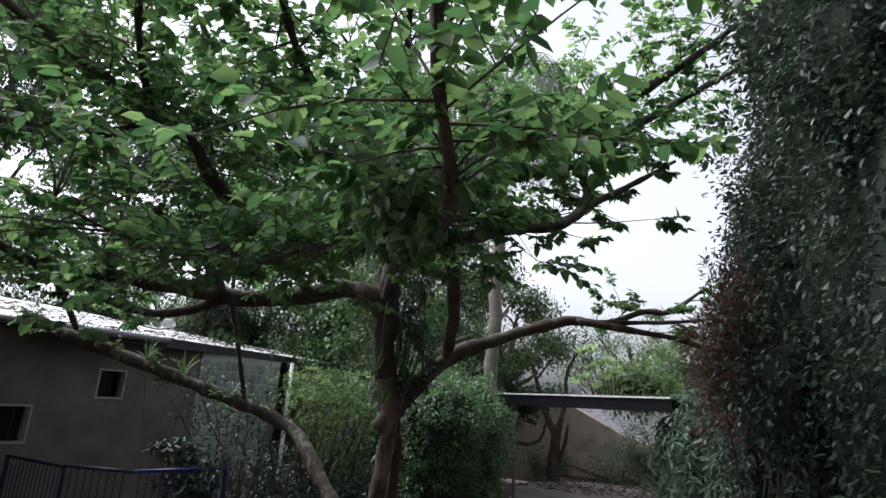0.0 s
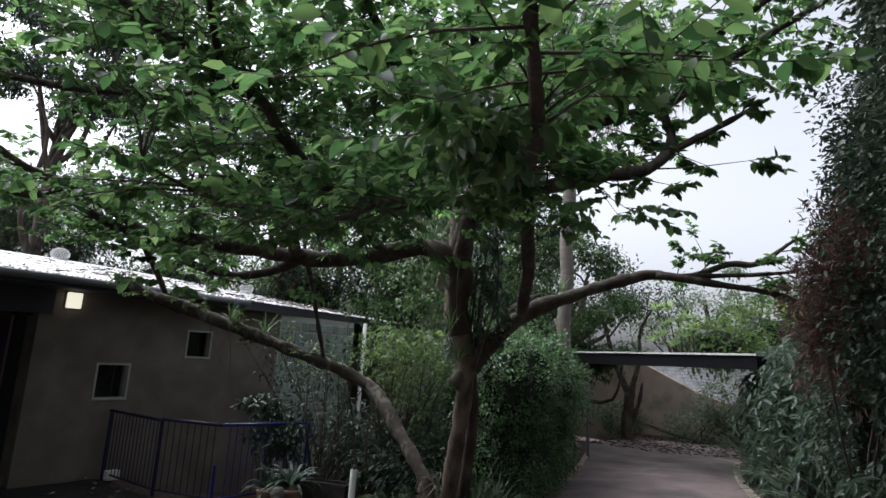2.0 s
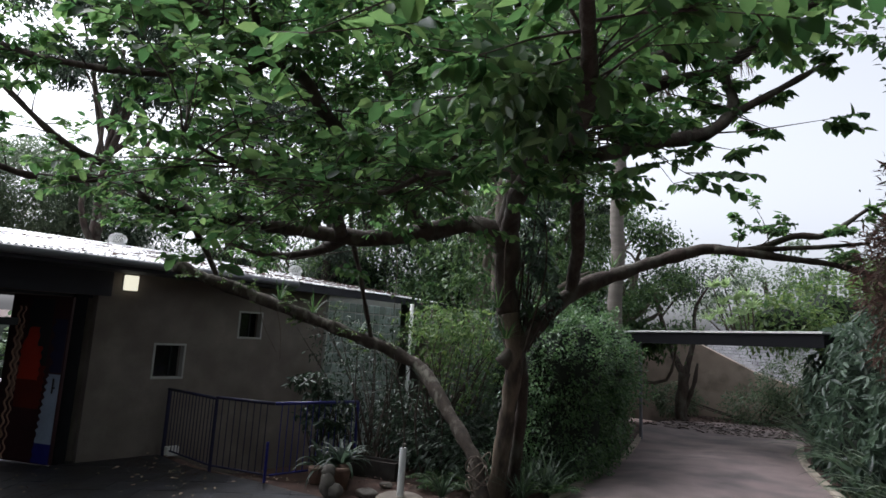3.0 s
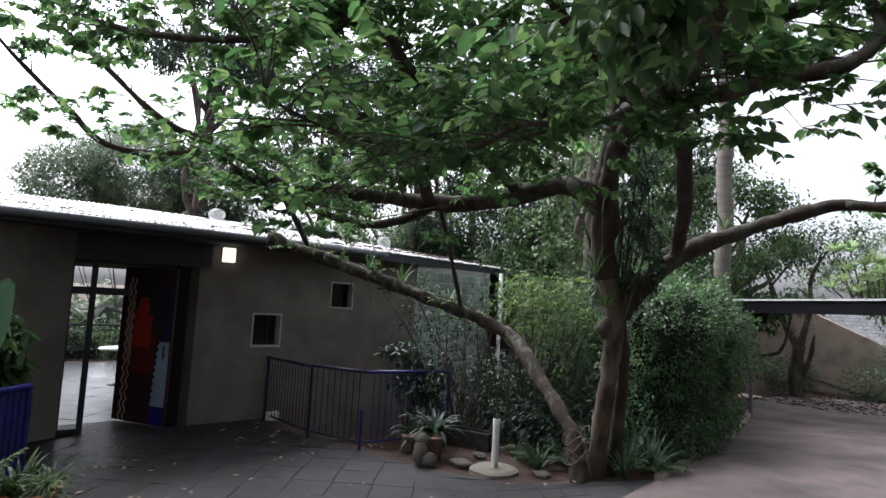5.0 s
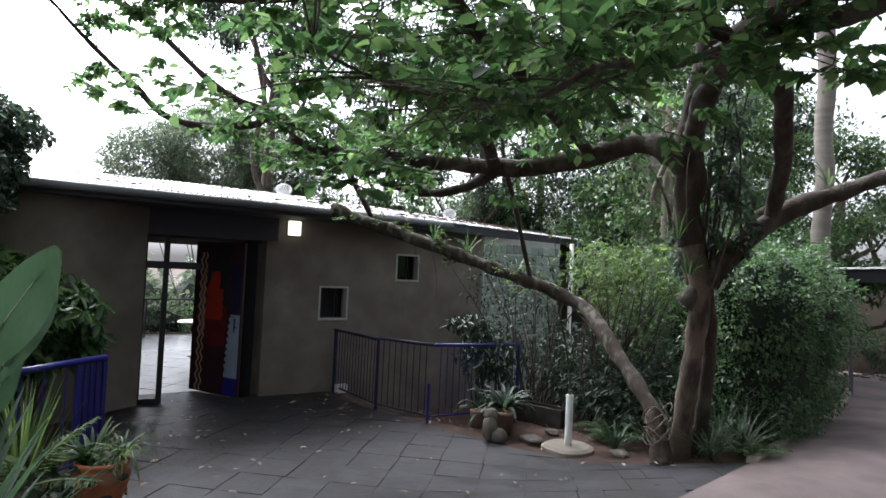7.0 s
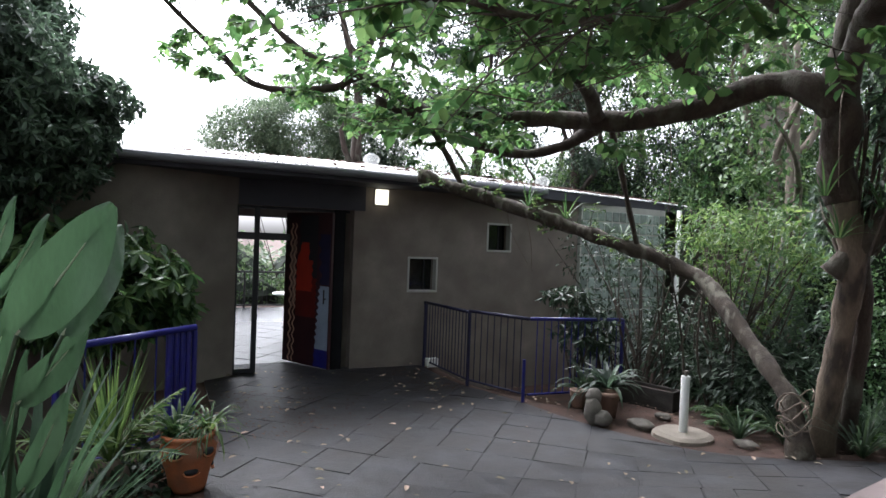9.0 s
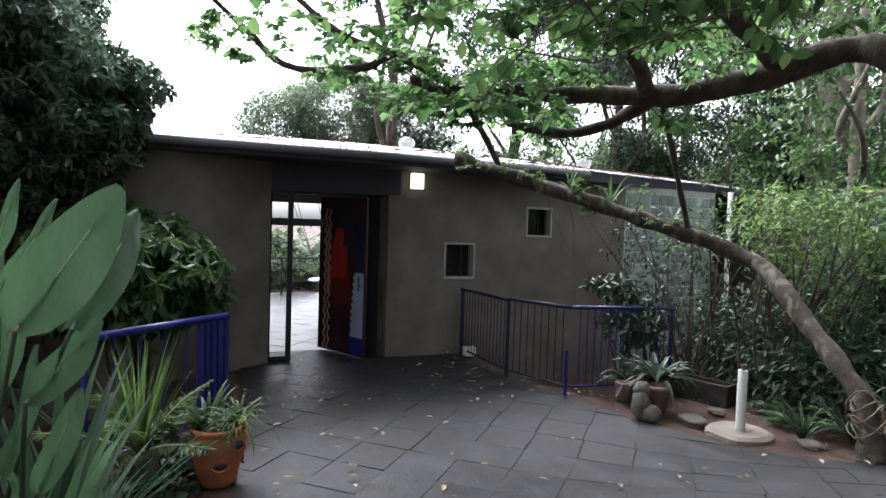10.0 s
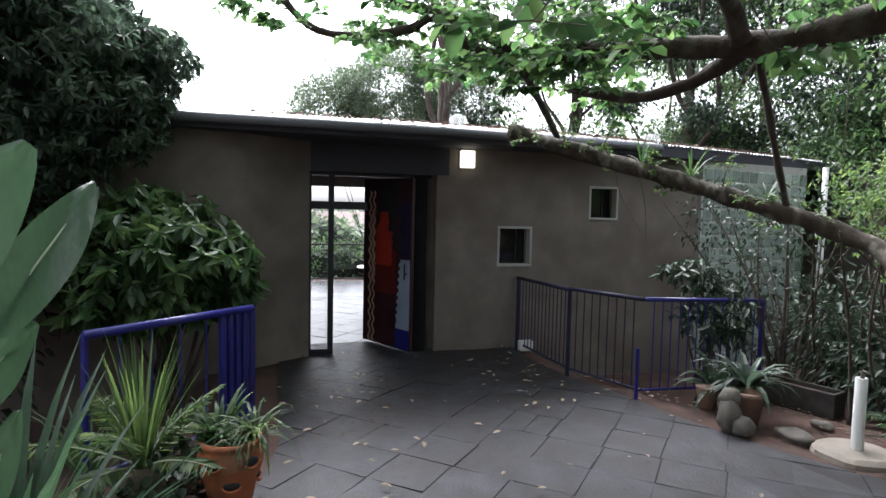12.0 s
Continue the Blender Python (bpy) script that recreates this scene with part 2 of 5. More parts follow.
def tube(name, pts, mat, parent=None, sides=8, rough=0.0, step=0.12, label="", straight=False):
    p = np.array(pts, float) if straight else curve_points(pts, step)
    v, f = tube_data(p, sides, rough)
    return mesh_of(name, v, f, mat, parent, label, smooth=True)


def rod(bm, a, b, r, sides=8):
    a, b = Vector(a), Vector(b)
    q = (b - a).to_track_quat("Z", "Y").to_matrix().to_4x4()
    bmesh.ops.create_cone(bm, cap_ends=True, segments=sides, radius1=r, radius2=r, depth=(b - a).length,
                          matrix=Matrix.Translation((a + b) / 2) @ q)


def lathe(name, profile, mat, parent=None, sides=24, at=(0, 0, 0), label=""):
    verts, faces = [], []
    for r, z in profile:
        for k in range(sides):
            a = 2 * math.pi * k / sides
            verts.append((at[0] + r * math.cos(a), at[1] + r * math.sin(a), at[2] + z))
    for i in range(len(profile) - 1):
        for k in range(sides):
            a, b = i * sides + k, i * sides + (k + 1) % sides
            faces.append((a, b, b + sides, a + sides))
    return mesh_of(name, verts, faces, mat, parent, label, smooth=True)


def unit(v):
    return v / (np.linalg.norm(v, axis=-1, keepdims=True) + 1e-9)


def leaves(name, base, along, size, mat, parent=None, wide=0.5, fold=0.25, droop=0.15, label="", normal=None, shape=0):
    """Ovate folded leaves as one mesh: base points, directions and lengths."""
    n = len(base)
    a = unit(along)
    ref = rng.normal(size=(n, 3)) * 0.45 + np.array([0, 0, 1.0]) if normal is None else normal
    side = unit(np.cross(a, ref))
    up = np.cross(side, a)
    L = (np.ones(n) * size if np.isscalar(size) else size)[:, None]
    W = L * wide * 0.5
    if shape == 0:
        v = np.stack([base, base + a * L * 0.3 + side * W * 0.9 + up * W * fold, base + a * L * 0.68 + side * W * 0.8 + up * (W * fold - L * droop * 0.5),
                      base + a * L - up * L * droop, base + a * L * 0.68 - side * W * 0.8 + up * (W * fold - L * droop * 0.5),
                      base + a * L * 0.3 - side * W * 0.9 + up * W * fold], axis=1)
        quads = np.array([[0, 1, 2, 3], [0, 3, 4, 5]])
        k = 6
    else:
        v = np.stack([base, base + a * L * 0.45 + side * W + up * W * fold, base + a * L - up * L * droop,
                      base + a * L * 0.45 - side * W + up * W * fold], axis=1)
        quads = np.array([[0, 1, 2, 3]])
        k = 4
    faces = (quads[None] + (np.arange(n) * k)[:, None, None]).reshape(-1, 4)
    me = bpy.data.meshes.new(name)
    me.vertices.add(n * k)
    me.vertices.foreach_set("co", v.reshape(-1).astype(np.float32))
    me.loops.add(faces.size)
    me.loops.foreach_set("vertex_index", faces.reshape(-1).astype(np.int32))
    me.polygons.add(len(faces))
    me.polygons.foreach_set("loop_start", (np.arange(len(faces)) * 4).astype(np.int32))
    me.polygons.foreach_set("loop_total", np.full(len(faces), 4, np.int32))
    me.update(calc_edges=True)
    me.materials.append(M[mat])
    ob = new(name, me)
    ob.parent = parent
    ob["kind"] = "stuff"
    if label:
        ob["label"] = label
    return ob


def smooth(a, b, x):
    t = min(1, max(0, (x - a) / (b - a)))
    return t * t * (3 - 2 * t)


def ground_z(x, y):
    z = 0.27 * smooth(-3.7, -1.6, x) * (1 - 0.6 * smooth(8, 15, y)) - 0.08 * smooth(-5.6, -7.6, x)
    behind = smooth(-5.0, -6.0, x) * smooth(4.95 + 0.35 * smooth(-6.4, -5.4, x), 5.9, y)
    z -= 0.45 * behind
    z -= 5.0 * smooth(-15.8, -26.0, x)
    if y < 1.0 and x < -4.6:
        z -= 0.35 * smooth(-4.6, -5.6, x) * smooth(1.5, 0.8, y)
    return z


def blob_points(n, centre, radii, shell=0.35, bumps=0.25, seed=0):
    """Points in the outer part of an uneven ellipsoid, with outward directions."""
    r = np.random.default_rng(seed)
    d = unit(r.normal(size=(n, 3)))
    k = 1 - shell * r.random(n) ** 1.6
    off = np.array([noise.noise(Vector(q * 2.2 + seed * 3.7)) + 0.6 * noise.noise(Vector(q * 5 + seed)) for q in d])
    k = k * (1 + bumps * off * 1.6)
    return np.array(centre) + d * np.array(radii) * k[:, None], d


def bush(name, spots, mat, size, label, category, density=260, wide=0.5, stems=True, kind="", group="", core=0.8, shape=0, at=None, hang=0.35, stem_mat="bark", whorl=0):
    """A shrub of clumps; spots: rows of x, y, z, rx, ry, rz."""
    cx, cy = spots[0][0], spots[0][1]
    root = at or (cx, cy, ground_z(cx, cy))
    ob = thing(name, (0, 0, 0), label, category, group, kind)
    pts, dirs = [], []
    for i, s in enumerate(spots):
        area = 4 * math.pi * ((s[3] * s[4]) ** 1.6 + (s[3] * s[5]) ** 1.6 + (s[4] * s[5]) ** 1.6) ** (1 / 1.6) / 3 ** (1 / 1.6)
        n = int(area * density)
        p, d = blob_points(n, s[:3], s[3:], 0.4, 0.3, i + int(abs(cx) * 10))
        pts.append(p)
        dirs.append(d)
    p, d = np.vstack(pts), np.vstack(dirs)
    keep = p[:, 2] > np.array([ground_z(a, b) for a, b in p[:, :2]]) + 0.02
    p, d = p[keep], d[keep]
    if whorl:
        p, d = p[::whorl], d[::whorl] + rng.normal(size=(len(p[::whorl]), 3)) * 0.35
        a = unit(np.cross(d, rng.normal(size=d.shape)))
        b = unit(np.cross(d, a))
        turns = np.arange(whorl) * 2 * math.pi / whorl
        spin = a[:, None] * np.cos(turns)[None, :, None] + b[:, None] * np.sin(turns)[None, :, None]
        along = (spin + d[:, None] * 0.25).reshape(-1, 3) + rng.normal(size=(len(p) * whorl, 3)) * 0.15 + np.array([0, 0, -hang])
        p = np.repeat(p, whorl, axis=0)
    else:
        along = d * 0.7 + rng.normal(size=p.shape) * 0.6 + np.array([0, 0, -hang])
    leaves("foliage", p, along, size * rng.uniform(0.6, 1.25, len(p)), mat, ob, wide, shape=shape)
    # solid dark lumps stand in for the shade deep among the leaves
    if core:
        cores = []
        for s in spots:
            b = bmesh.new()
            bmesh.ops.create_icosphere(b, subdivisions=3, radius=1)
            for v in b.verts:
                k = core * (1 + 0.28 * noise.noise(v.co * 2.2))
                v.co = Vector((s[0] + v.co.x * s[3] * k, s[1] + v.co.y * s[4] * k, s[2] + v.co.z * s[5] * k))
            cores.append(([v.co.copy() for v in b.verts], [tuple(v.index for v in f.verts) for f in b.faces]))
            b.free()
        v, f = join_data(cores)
        tagged(mesh_of("core", v, f, "coreshade", ob), kind="stuff")
    if stems:
        data = []
        for s in spots:
            for k in range(4):
                a = np.array([root[0] + rng.normal() * 0.08, root[1] + rng.normal() * 0.08, root[2] - 0.03, 0.018])
                e = np.array([s[0] + rng.normal() * s[3] * 0.4, s[1] + rng.normal() * s[4] * 0.4, s[2] + s[5] * 0.3, 0.006])
                mid = (a + e) / 2 + np.array([rng.normal() * 0.1, rng.normal() * 0.1, 0, 0])
                data.append(tube_data(curve_points([a, mid, e], 0.3), 5))
        v, f = join_data(data)
        tagged(mesh_of("stemwork", v, f, stem_mat, ob), kind="stuff")
    return ob


# ---- ground ----
def ground_sheet():
    xs = np.concatenate([[-900, -300, -120, -60, -35, -25], np.arange(-20, 8.01, 0.25), [12, 20, 40, 120, 400, 900]])
    ys = np.concatenate([[-900, -300, -80, -30, -12], np.arange(-6, 22.01, 0.25), [26, 35, 60, 120, 400, 900]])
    verts = [(x, y, ground_z(x, y) - 0.015 + 0.012 * noise.noise(Vector((x * 1.3, y * 1.3, 0)))) for y in ys for x in xs]
    n = len(xs)
    faces = [(j * n + i, j * n + i + 1, (j + 1) * n + i + 1, (j + 1) * n + i) for j in range(len(ys) - 1) for i in range(n - 1)]
    return mesh_of("ground", verts, faces, "soil", smooth=True)


tagged(ground_sheet(), "reddish brown bare garden soil under the trees", "ground", kind="structure")

BED = [(-2.25, 6.88), (-2.55, 8.0), (-2.95, 9.3), (-3.3, 10.8), (-3.85, 12.6), (-4.3, 13.9)]
KERB = [(0.9, 7.6), (0.45, 8.9), (-0.1, 10.4), (-0.65, 12.0), (-1.1, 13.6), (-1.5, 15.5)]
PAVING = [(-8.6, 1.75), (-5.0, 1.78), (-4.2, 1.62), (-3.2, 1.55), (-2.4, 0.9), (-1.6, -0.5), (-1.0, -2.5), (-0.55, -2.5), (-1.05, 0.5), (-1.75, 4.4), (-2.08, 6.03),
          (-2.25, 6.88), (-2.96, 6.18), (-3.5, 5.8), (-3.88, 5.6), (-4.39, 5.37), (-4.9, 5.22), (-5.42, 5.12), (-6.35, 4.86), (-7.95, 4.86), (-8.6, 4.86)]


def sheet(name, outline, mat, lift, step=0.35):
    """A flat sheet that follows the ground inside an outline."""
    bm = bmesh.new()
    f = bm.faces.new([bm.verts.new((x, y, 0)) for x, y in outline])
    if f.normal.z < 0:
        f.normal_flip()
    lo = [min(p[i] for p in outline) for i in (0, 1)]
    hi = [max(p[i] for p in outline) for i in (0, 1)]
    for i in (0, 1):
        for c in np.arange(lo[i] + step, hi[i], step):
            at, no = [0, 0, 0], [0, 0, 0]
            at[i], no[i] = c, 1
            bmesh.ops.bisect_plane(bm, geom=bm.verts[:] + bm.edges[:] + bm.faces[:], plane_co=at, plane_no=no)
    for v in bm.verts:
        v.co.z = ground_z(v.co.x, v.co.y) + lift
    bm.normal_update()
    for f in bm.faces:
        if f.normal.z < 0:
            f.normal_flip()
    return part(name, bm, mat)


drive = sheet("road", [(-0.55, -2.5), (-1.05, 0.5), (-1.75, 4.4), (-2.08, 6.03), (-2.25, 6.88)] + BED[1:] + [(-5.3, 16.2), (-5.25, 16.8), (-4.2, 18.4), (-3.0, 19.4), (0.5, 19.6), (-1.5, 15.5)]
              + KERB[::-1][1:] + [(1.3, 6.0), (2.0, 4.0), (4.0, 2.0), (4.0, -2.5)], "drive", 0.004)
tagged(drive, "worn purplish grey concrete driveway with damp patches", "driveway", kind="structure")
bedding = sheet("pavement", PAVING, "grout", -0.005)
tagged(bedding, "dark grey slate paving with sunken joints", "paving", kind="structure")
indoor = mesh_of("floor", [(-8.6, 1.6, -0.085), (-8.6, 5.2, -0.085), (-13, 5.2, -0.085), (-13, 1.6, -0.085), (-13, -6, -0.085), (-15.6, -6, -0.085), (-15.6, 12, -0.085), (-13, 12, -0.085)],
                 [(0, 1, 2, 3), (4, 7, 6, 5)], "terrace")
tagged(indoor, "worn slate floor of the hall and the terrace behind it", "floor", kind="structure")


# ---- building ----
WX = -7.95


def wall_cells(bm, s, z, holes, depth, place):
    """Boxes between the cuts s and z but for the holes; place maps (s, d, z) to the world."""
    for i in range(len(s) - 1):
        for j in range(len(z) - 1):
            mid = ((s[i] + s[i + 1]) / 2, (z[j] + z[j + 1]) / 2)
            if any(h[0] < mid[0] < h[1] and h[2] < mid[1] < h[3] for h in holes):
                continue
            verts = add_box(bm, (s[i], 0, z[j]), (s[i + 1], depth, z[j + 1]))
            for v in verts:
                v.co = Vector(place(*v.co))


DOOR = (2.12, 3.74, -0.09, 2.24)
WIN1 = (4.60, 5.10, 1.045, 1.59)
WIN2 = (5.95, 6.41, 1.70, 2.17)
bm = bmesh.new()
wall_cells(bm, [2.12, 3.74, 4.60, 5.10, 5.95, 6.41, 7.75], [-0.6, -0.09, 1.045, 1.59, 1.70, 2.17, 2.24, 2.61], [DOOR, WIN1, WIN2], 0.28, lambda s, d, z: (WX - d, s, z))
tagged(part("wall_east", bm, "plaster"), "grey-brown rendered wall with a deep doorway and two small windows", "wall", kind="structure")

left_line = [(-7.95, 2.12), (-7.72, 1.72), (-7.5, 1.4), (-7.32, 0.9), (-7.2, 0.2), (-7.15, -0.8), (-7.3, -2.2), (-7.7, -4.0)]
cp = curve_points([(x, y, 0, 0) for x, y in left_line], 0.25)
verts, faces = [], []
for i, c in enumerate(cp):
    for off, z in ((0, -0.6), (0, 2.61), (-0.28, 2.61), (-0.28, -0.6)):
        verts.append((c[0] + off, c[1], z))
for i in range(len(cp) - 1):
    for k in range(4):
        a, b = i * 4 + k, i * 4 + (k + 1) % 4
        faces.append((a, b, b + 4, a + 4))
faces += [(0, 1, 2, 3), tuple((len(cp) - 1) * 4 + k for k in (3, 2, 1, 0))]
tagged(mesh_of("wall_southeast", verts, faces, "plaster"), "curved grey-brown rendered wall beside the doorway", "wall", kind="structure")

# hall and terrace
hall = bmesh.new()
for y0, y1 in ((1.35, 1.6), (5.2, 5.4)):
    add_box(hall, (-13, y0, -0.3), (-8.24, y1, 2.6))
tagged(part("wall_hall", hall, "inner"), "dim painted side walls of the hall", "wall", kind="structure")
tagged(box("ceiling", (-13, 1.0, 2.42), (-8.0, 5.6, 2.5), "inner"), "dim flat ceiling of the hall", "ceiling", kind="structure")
back = bmesh.new()
add_box(back, (-13.1, 5.4, -0.4), (-12.9, 13, 2.6))
add_box(back, (-13.1, -5, -0.4), (-12.9, 1.35, 2.6))
add_box(back, (-13.1, 1.35, 2.22), (-12.9, 5.4, 2.6))
tagged(part("wall_west", back, "plaster"), "rear rendered wall of the building", "wall", kind="structure")
tagged(box("wall_north", (-13, 12.4, -0.6), (-8.9, 12.6, 2.6), "plaster"), "end wall of the building", "wall", kind="structure")

# roof
EAVE = [(-7.45, -4.5), (-7.15, -1.0), (-7.13, 2.4), (-7.22, 4.2), (-7.6, 6.8), (-8.55, 10.6), (-9.2, 12.7)]
ep = curve_points([(x, y, 0, 0) for x, y in EAVE], 0.0095)
ep = ep[:, :2]
rows = [(0.0, 0.0), (0.35, 0.058), (1.3, 0.215), (2.6, 0.41), (4.1, 0.6), (5.2, 0.54), (6.3, 0.46)]
arc = np.concatenate([[0], np.cumsum(np.linalg.norm(np.diff(ep, axis=0), axis=1))])
wave = 0.011 * np.sin(arc * 2 * math.pi / 0.076)
verts, faces = [], []
for d, h in rows:
    for i in range(len(ep)):
        verts.append((ep[i, 0] - d, ep[i, 1] + 0.1 * d, 2.76 + h * (1.0 - 0.2 * smooth(5.0, 12.0, ep[i, 1])) + wave[i] + 0.01 * noise.noise(Vector((arc[i] * 0.8, d, 0)))))
n = len(ep)
for j in range(len(rows) - 1):
    for i in range(n - 1):
        faces.append((j * n + i, j * n + i + 1, (j + 1) * n + i + 1, (j + 1) * n + i))
tagged(mesh_of("roof", verts, faces, "roof", smooth=True), "weathered corrugated metal roof with fallen leaves", "roof", kind="structure")
coarse = curve_points([(x, y, 0, 0) for x, y in EAVE], 0.3)[:, :2]
verts, faces = [], []
for c in coarse:
    for dx, z in ((-0.02, 2.74), (-0.02, 2.6), (-6.2, 2.6), (-6.2, 2.74)):
        verts.append((c[0] + dx, c[1], z))
for i in range(len(coarse) - 1):
    for k in range(4):
        a, b = i * 4 + k, i * 4 + (k + 1) % 4
        faces.append((a, b, b + 4, a + 4))
tagged(mesh_of("roof_soffit", verts, faces, "soffit"), "dark painted soffit boards under the eave", "soffit", kind="structure")
gut = [(x + 0.035, y, 2.7, 0.055) for x, y in coarse if y < 7.0]
tagged(tube("gutter", gut, "gutter", sides=10, straight=True), "grey half-round metal gutter along the eave", "gutter", kind="structure")


def roof_vent(x, y, z):
    ob = thing("roof_ventilator", (x, y, z), "white spinning turbine ventilator on the metal roof", "roof ventilator", "roof ventilators")
    lathe("throat", [(0.0, -0.15), (0.15, -0.15), (0.15, 0.06), (0.13, 0.08)], "white", ob, 20)
    for k in range(20):
        a = 2 * math.pi * k / 20
        pts = [(math.cos(a + t * 0.25) * r, math.sin(a + t * 0.25) * r, h) for t, r, h in ((0, 0.12, 0.07), (1, 0.16, 0.11), (2, 0.17, 0.17), (3, 0.13, 0.23), (4, 0.06, 0.26))]
        vs = []
        for p in pts:
            vs += [p, (p[0] * 0.86 - p[1] * 0.14, p[1] * 0.86 + p[0] * 0.14, p[2])]
        mesh_of("vane", vs, [(2 * i, 2 * i + 1, 2 * i + 3, 2 * i + 2) for i in range(4)], "white", ob)
    lathe("cap", [(0.0, 0.27), (0.07, 0.265), (0.07, 0.25)], "white", ob, 20)


roof_vent(-10.97, 4.9, 3.27)
roof_vent(-11.14, 9.1, 3.16)

# lamp on the wall
lamp = thing("wall_lamp", (WX, 4.13, 2.46), "square frosted glass bulkhead lamp, lit, under the eave", "wall lamp")
box("back_plate", (0, -0.1, -0.12), (0.03, 0.1, 0.12), "gutter", lamp, 0.005)
box("shade", (0.03, -0.095, -0.112), (0.1, 0.095, 0.112), "glow", lamp, 0.012)


def window(name, spec, label):
    y0, y1, z0, z1 = spec
    ob = tagged(new(name), label, "window", kind="structure")
    t = 0.03
    bm = bmesh.new()
    for lo, hi in (((-0.12, y0, z0), (0.012, y0 + t, z1)), ((-0.12, y1 - t, z0), (0.012, y1, z1)), ((-0.12, y0 + t, z1 - t), (0.012, y1 - t, z1)), ((-0.12, y0 + t, z0), (0.02, y1 - t, z0 + t))):
        add_box(bm, (WX + lo[0], lo[1], lo[2]), (WX + hi[0], hi[1], hi[2]), 0.003)
    part("window_frame", bm, "pale", ob)
    box("pane", (WX - 0.2, y0 + t, z0 + t), (WX - 0.19, y1 - t, z1 - t), "darkglass", ob)
    ym = y0 + (y1 - y0) * 0.66
    box("mullion", (WX - 0.188, ym, z0 + t), (WX - 0.17, ym + 0.02, z1 - t), "dark", ob)


window("window_1", WIN1, "small square window with a pale frame and dark glass")
window("window_2", WIN2, "small high window with a pale frame and dark glass")

# doorway
frame_ob = tagged(new("door_1"), "black steel door frame with a glazed side light and a transom", "door frame", kind="structure")
bm = bmesh.new()
fx0, fx1 = WX - 0.16, WX - 0.1
for lo, hi in (((fx0, 2.12, -0.09), (fx1, 2.15, 2.24)), ((fx0, 2.36, -0.09), (fx1, 2.43, 2.24)), ((fx0, 2.15, -0.09), (fx1, 2.36, -0.02)),
               ((fx0, 2.15, 1.77), (fx1, 2.36, 1.87)), ((fx0, 2.43, 1.77), (fx1, 2.85, 1.87)), ((fx0, 2.15, 2.2), (fx1, 2.36, 2.24)), ((fx0, 2.43, 2.2), (fx1, 3.7, 2.24))):
    add_box(bm, lo, hi, 0.004)
part("steel_frame", bm, "dark", frame_ob)
box("pane", (WX - 0.135, 2.15, -0.02), (WX - 0.129, 2.36, 1.77), "glass", frame_ob)
# jamb coloured near-black to carry the shade of the recess
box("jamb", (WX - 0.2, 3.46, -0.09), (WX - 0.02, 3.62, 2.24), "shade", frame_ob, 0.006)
box("reveal", (WX - 0.27, 3.623, -0.09), (WX - 0.16, 3.738, 2.24), "plaster", frame_ob)

# added dark board: eave shade on the wall put into its colour
box("lintel", (WX + 0.003, 2.13, 2.243), (WX + 0.016, 3.9, 2.597), "soffit", frame_ob, label="dark board standing in for eave shade over the doorway")
leaf = thing("door_leaf", (WX + 0.08, 3.42, -0.07), "open wooden door painted red, orange and blue with wavy bands", "door", turn=-128)
leaf.matrix_world = Matrix.Translation((WX + 0.08, 3.42, -0.07)) @ Matrix.Rotation(math.atan2(-0.46, -0.84), 4, "Z")
W_, H_ = 1.03, 2.26
box("door_panel", (0, -0.022, 0.01), (W_, 0.022, H_), "maroon", leaf, 0.004)


def wavy(name, x0, x1, z0, z1, amp0, amp1, waves, mat, lift, taper=0.0):
    n = 64
    x0, x1 = x0 * W_ / 1.04, x1 * W_ / 1.04
    vs, fs = [], []
    for i in range(n + 1):
        t = i / n
        z = z0 + (z1 - z0) * t
        a = x0 + amp0 * math.sin(waves * 2 * math.pi * t)
        b = x1 + amp1 * math.sin(waves * 2 * math.pi * t) + taper * t
        vs += [(a, lift, z), (b, lift, z), (a, 0.022, z), (b, 0.022, z)]
    for i in range(n):
        k = i * 4
        fs += [(k, k + 1, k + 5, k + 4), (k, k + 4, k + 6, k + 2), (k + 1, k + 3, k + 7, k + 5)]
    return mesh_of(name, vs, fs, mat, leaf)


wavy("brown_field", 0.3, 0.7, 1.2, 2.22, 0.0, 0.02, 4, "dark", 0.024)
wavy("maroon_field", 0.3, 0.76, 0.02, 0.72, 0.01, 0.0, 5, "maroon", 0.025)
wavy("red_field", 0.31, 0.755, 0.72, 1.3, 0.014, 0.0, 6, "red", 0.026)
wavy("orange_field", 0.4, 0.75, 1.1, 1.56, 0.014, 0.012, 4, "orange", 0.028)
wavy("orange_tip", 0.48, 0.735, 1.56, 1.82, 0.012, 0.01, 1.5, "orange", 0.028, -0.1)
wavy("ochre_field", 0.78, 0.86, 0.85, 1.85, 0.022, 0.022, 7, "oldpot", 0.026)
wavy("navy_field", 0.03, 0.2, 1.22, 1.95, 0.0, 0.03, 4, "navy", 0.026, 0.06)
wavy("blue_field", 0.03, 0.29, 0.42, 1.2, 0.0, 0.02, 8, "paleblue", 0.027, -0.06)
wavy("blue_foot", 0.03, 0.29, 0.28, 0.42, 0.0, 0.01, 1, "paleblue", 0.027)
wavy("navy_foot", 0.03, 0.31, 0.02, 0.28, 0.0, 0.01, 2, "blue", 0.026)
wavy("wavy_band", 0.79, 0.81, 0.03, 2.1, 0.024, 0.024, 12, "ochre", 0.03)
wavy("wavy_band", 0.87, 0.9, 0.03, 2.1, 0.024, 0.024, 12, "ochre", 0.03)
bm = bmesh.new()
rod(bm, (0.09, 0.022, 1.02), (0.09, 0.07, 1.02), 0.01)
rod(bm, (0.09, 0.065, 0.95), (0.09, 0.065, 1.15), 0.01)
part("door_handle", bm, "dark", leaf)

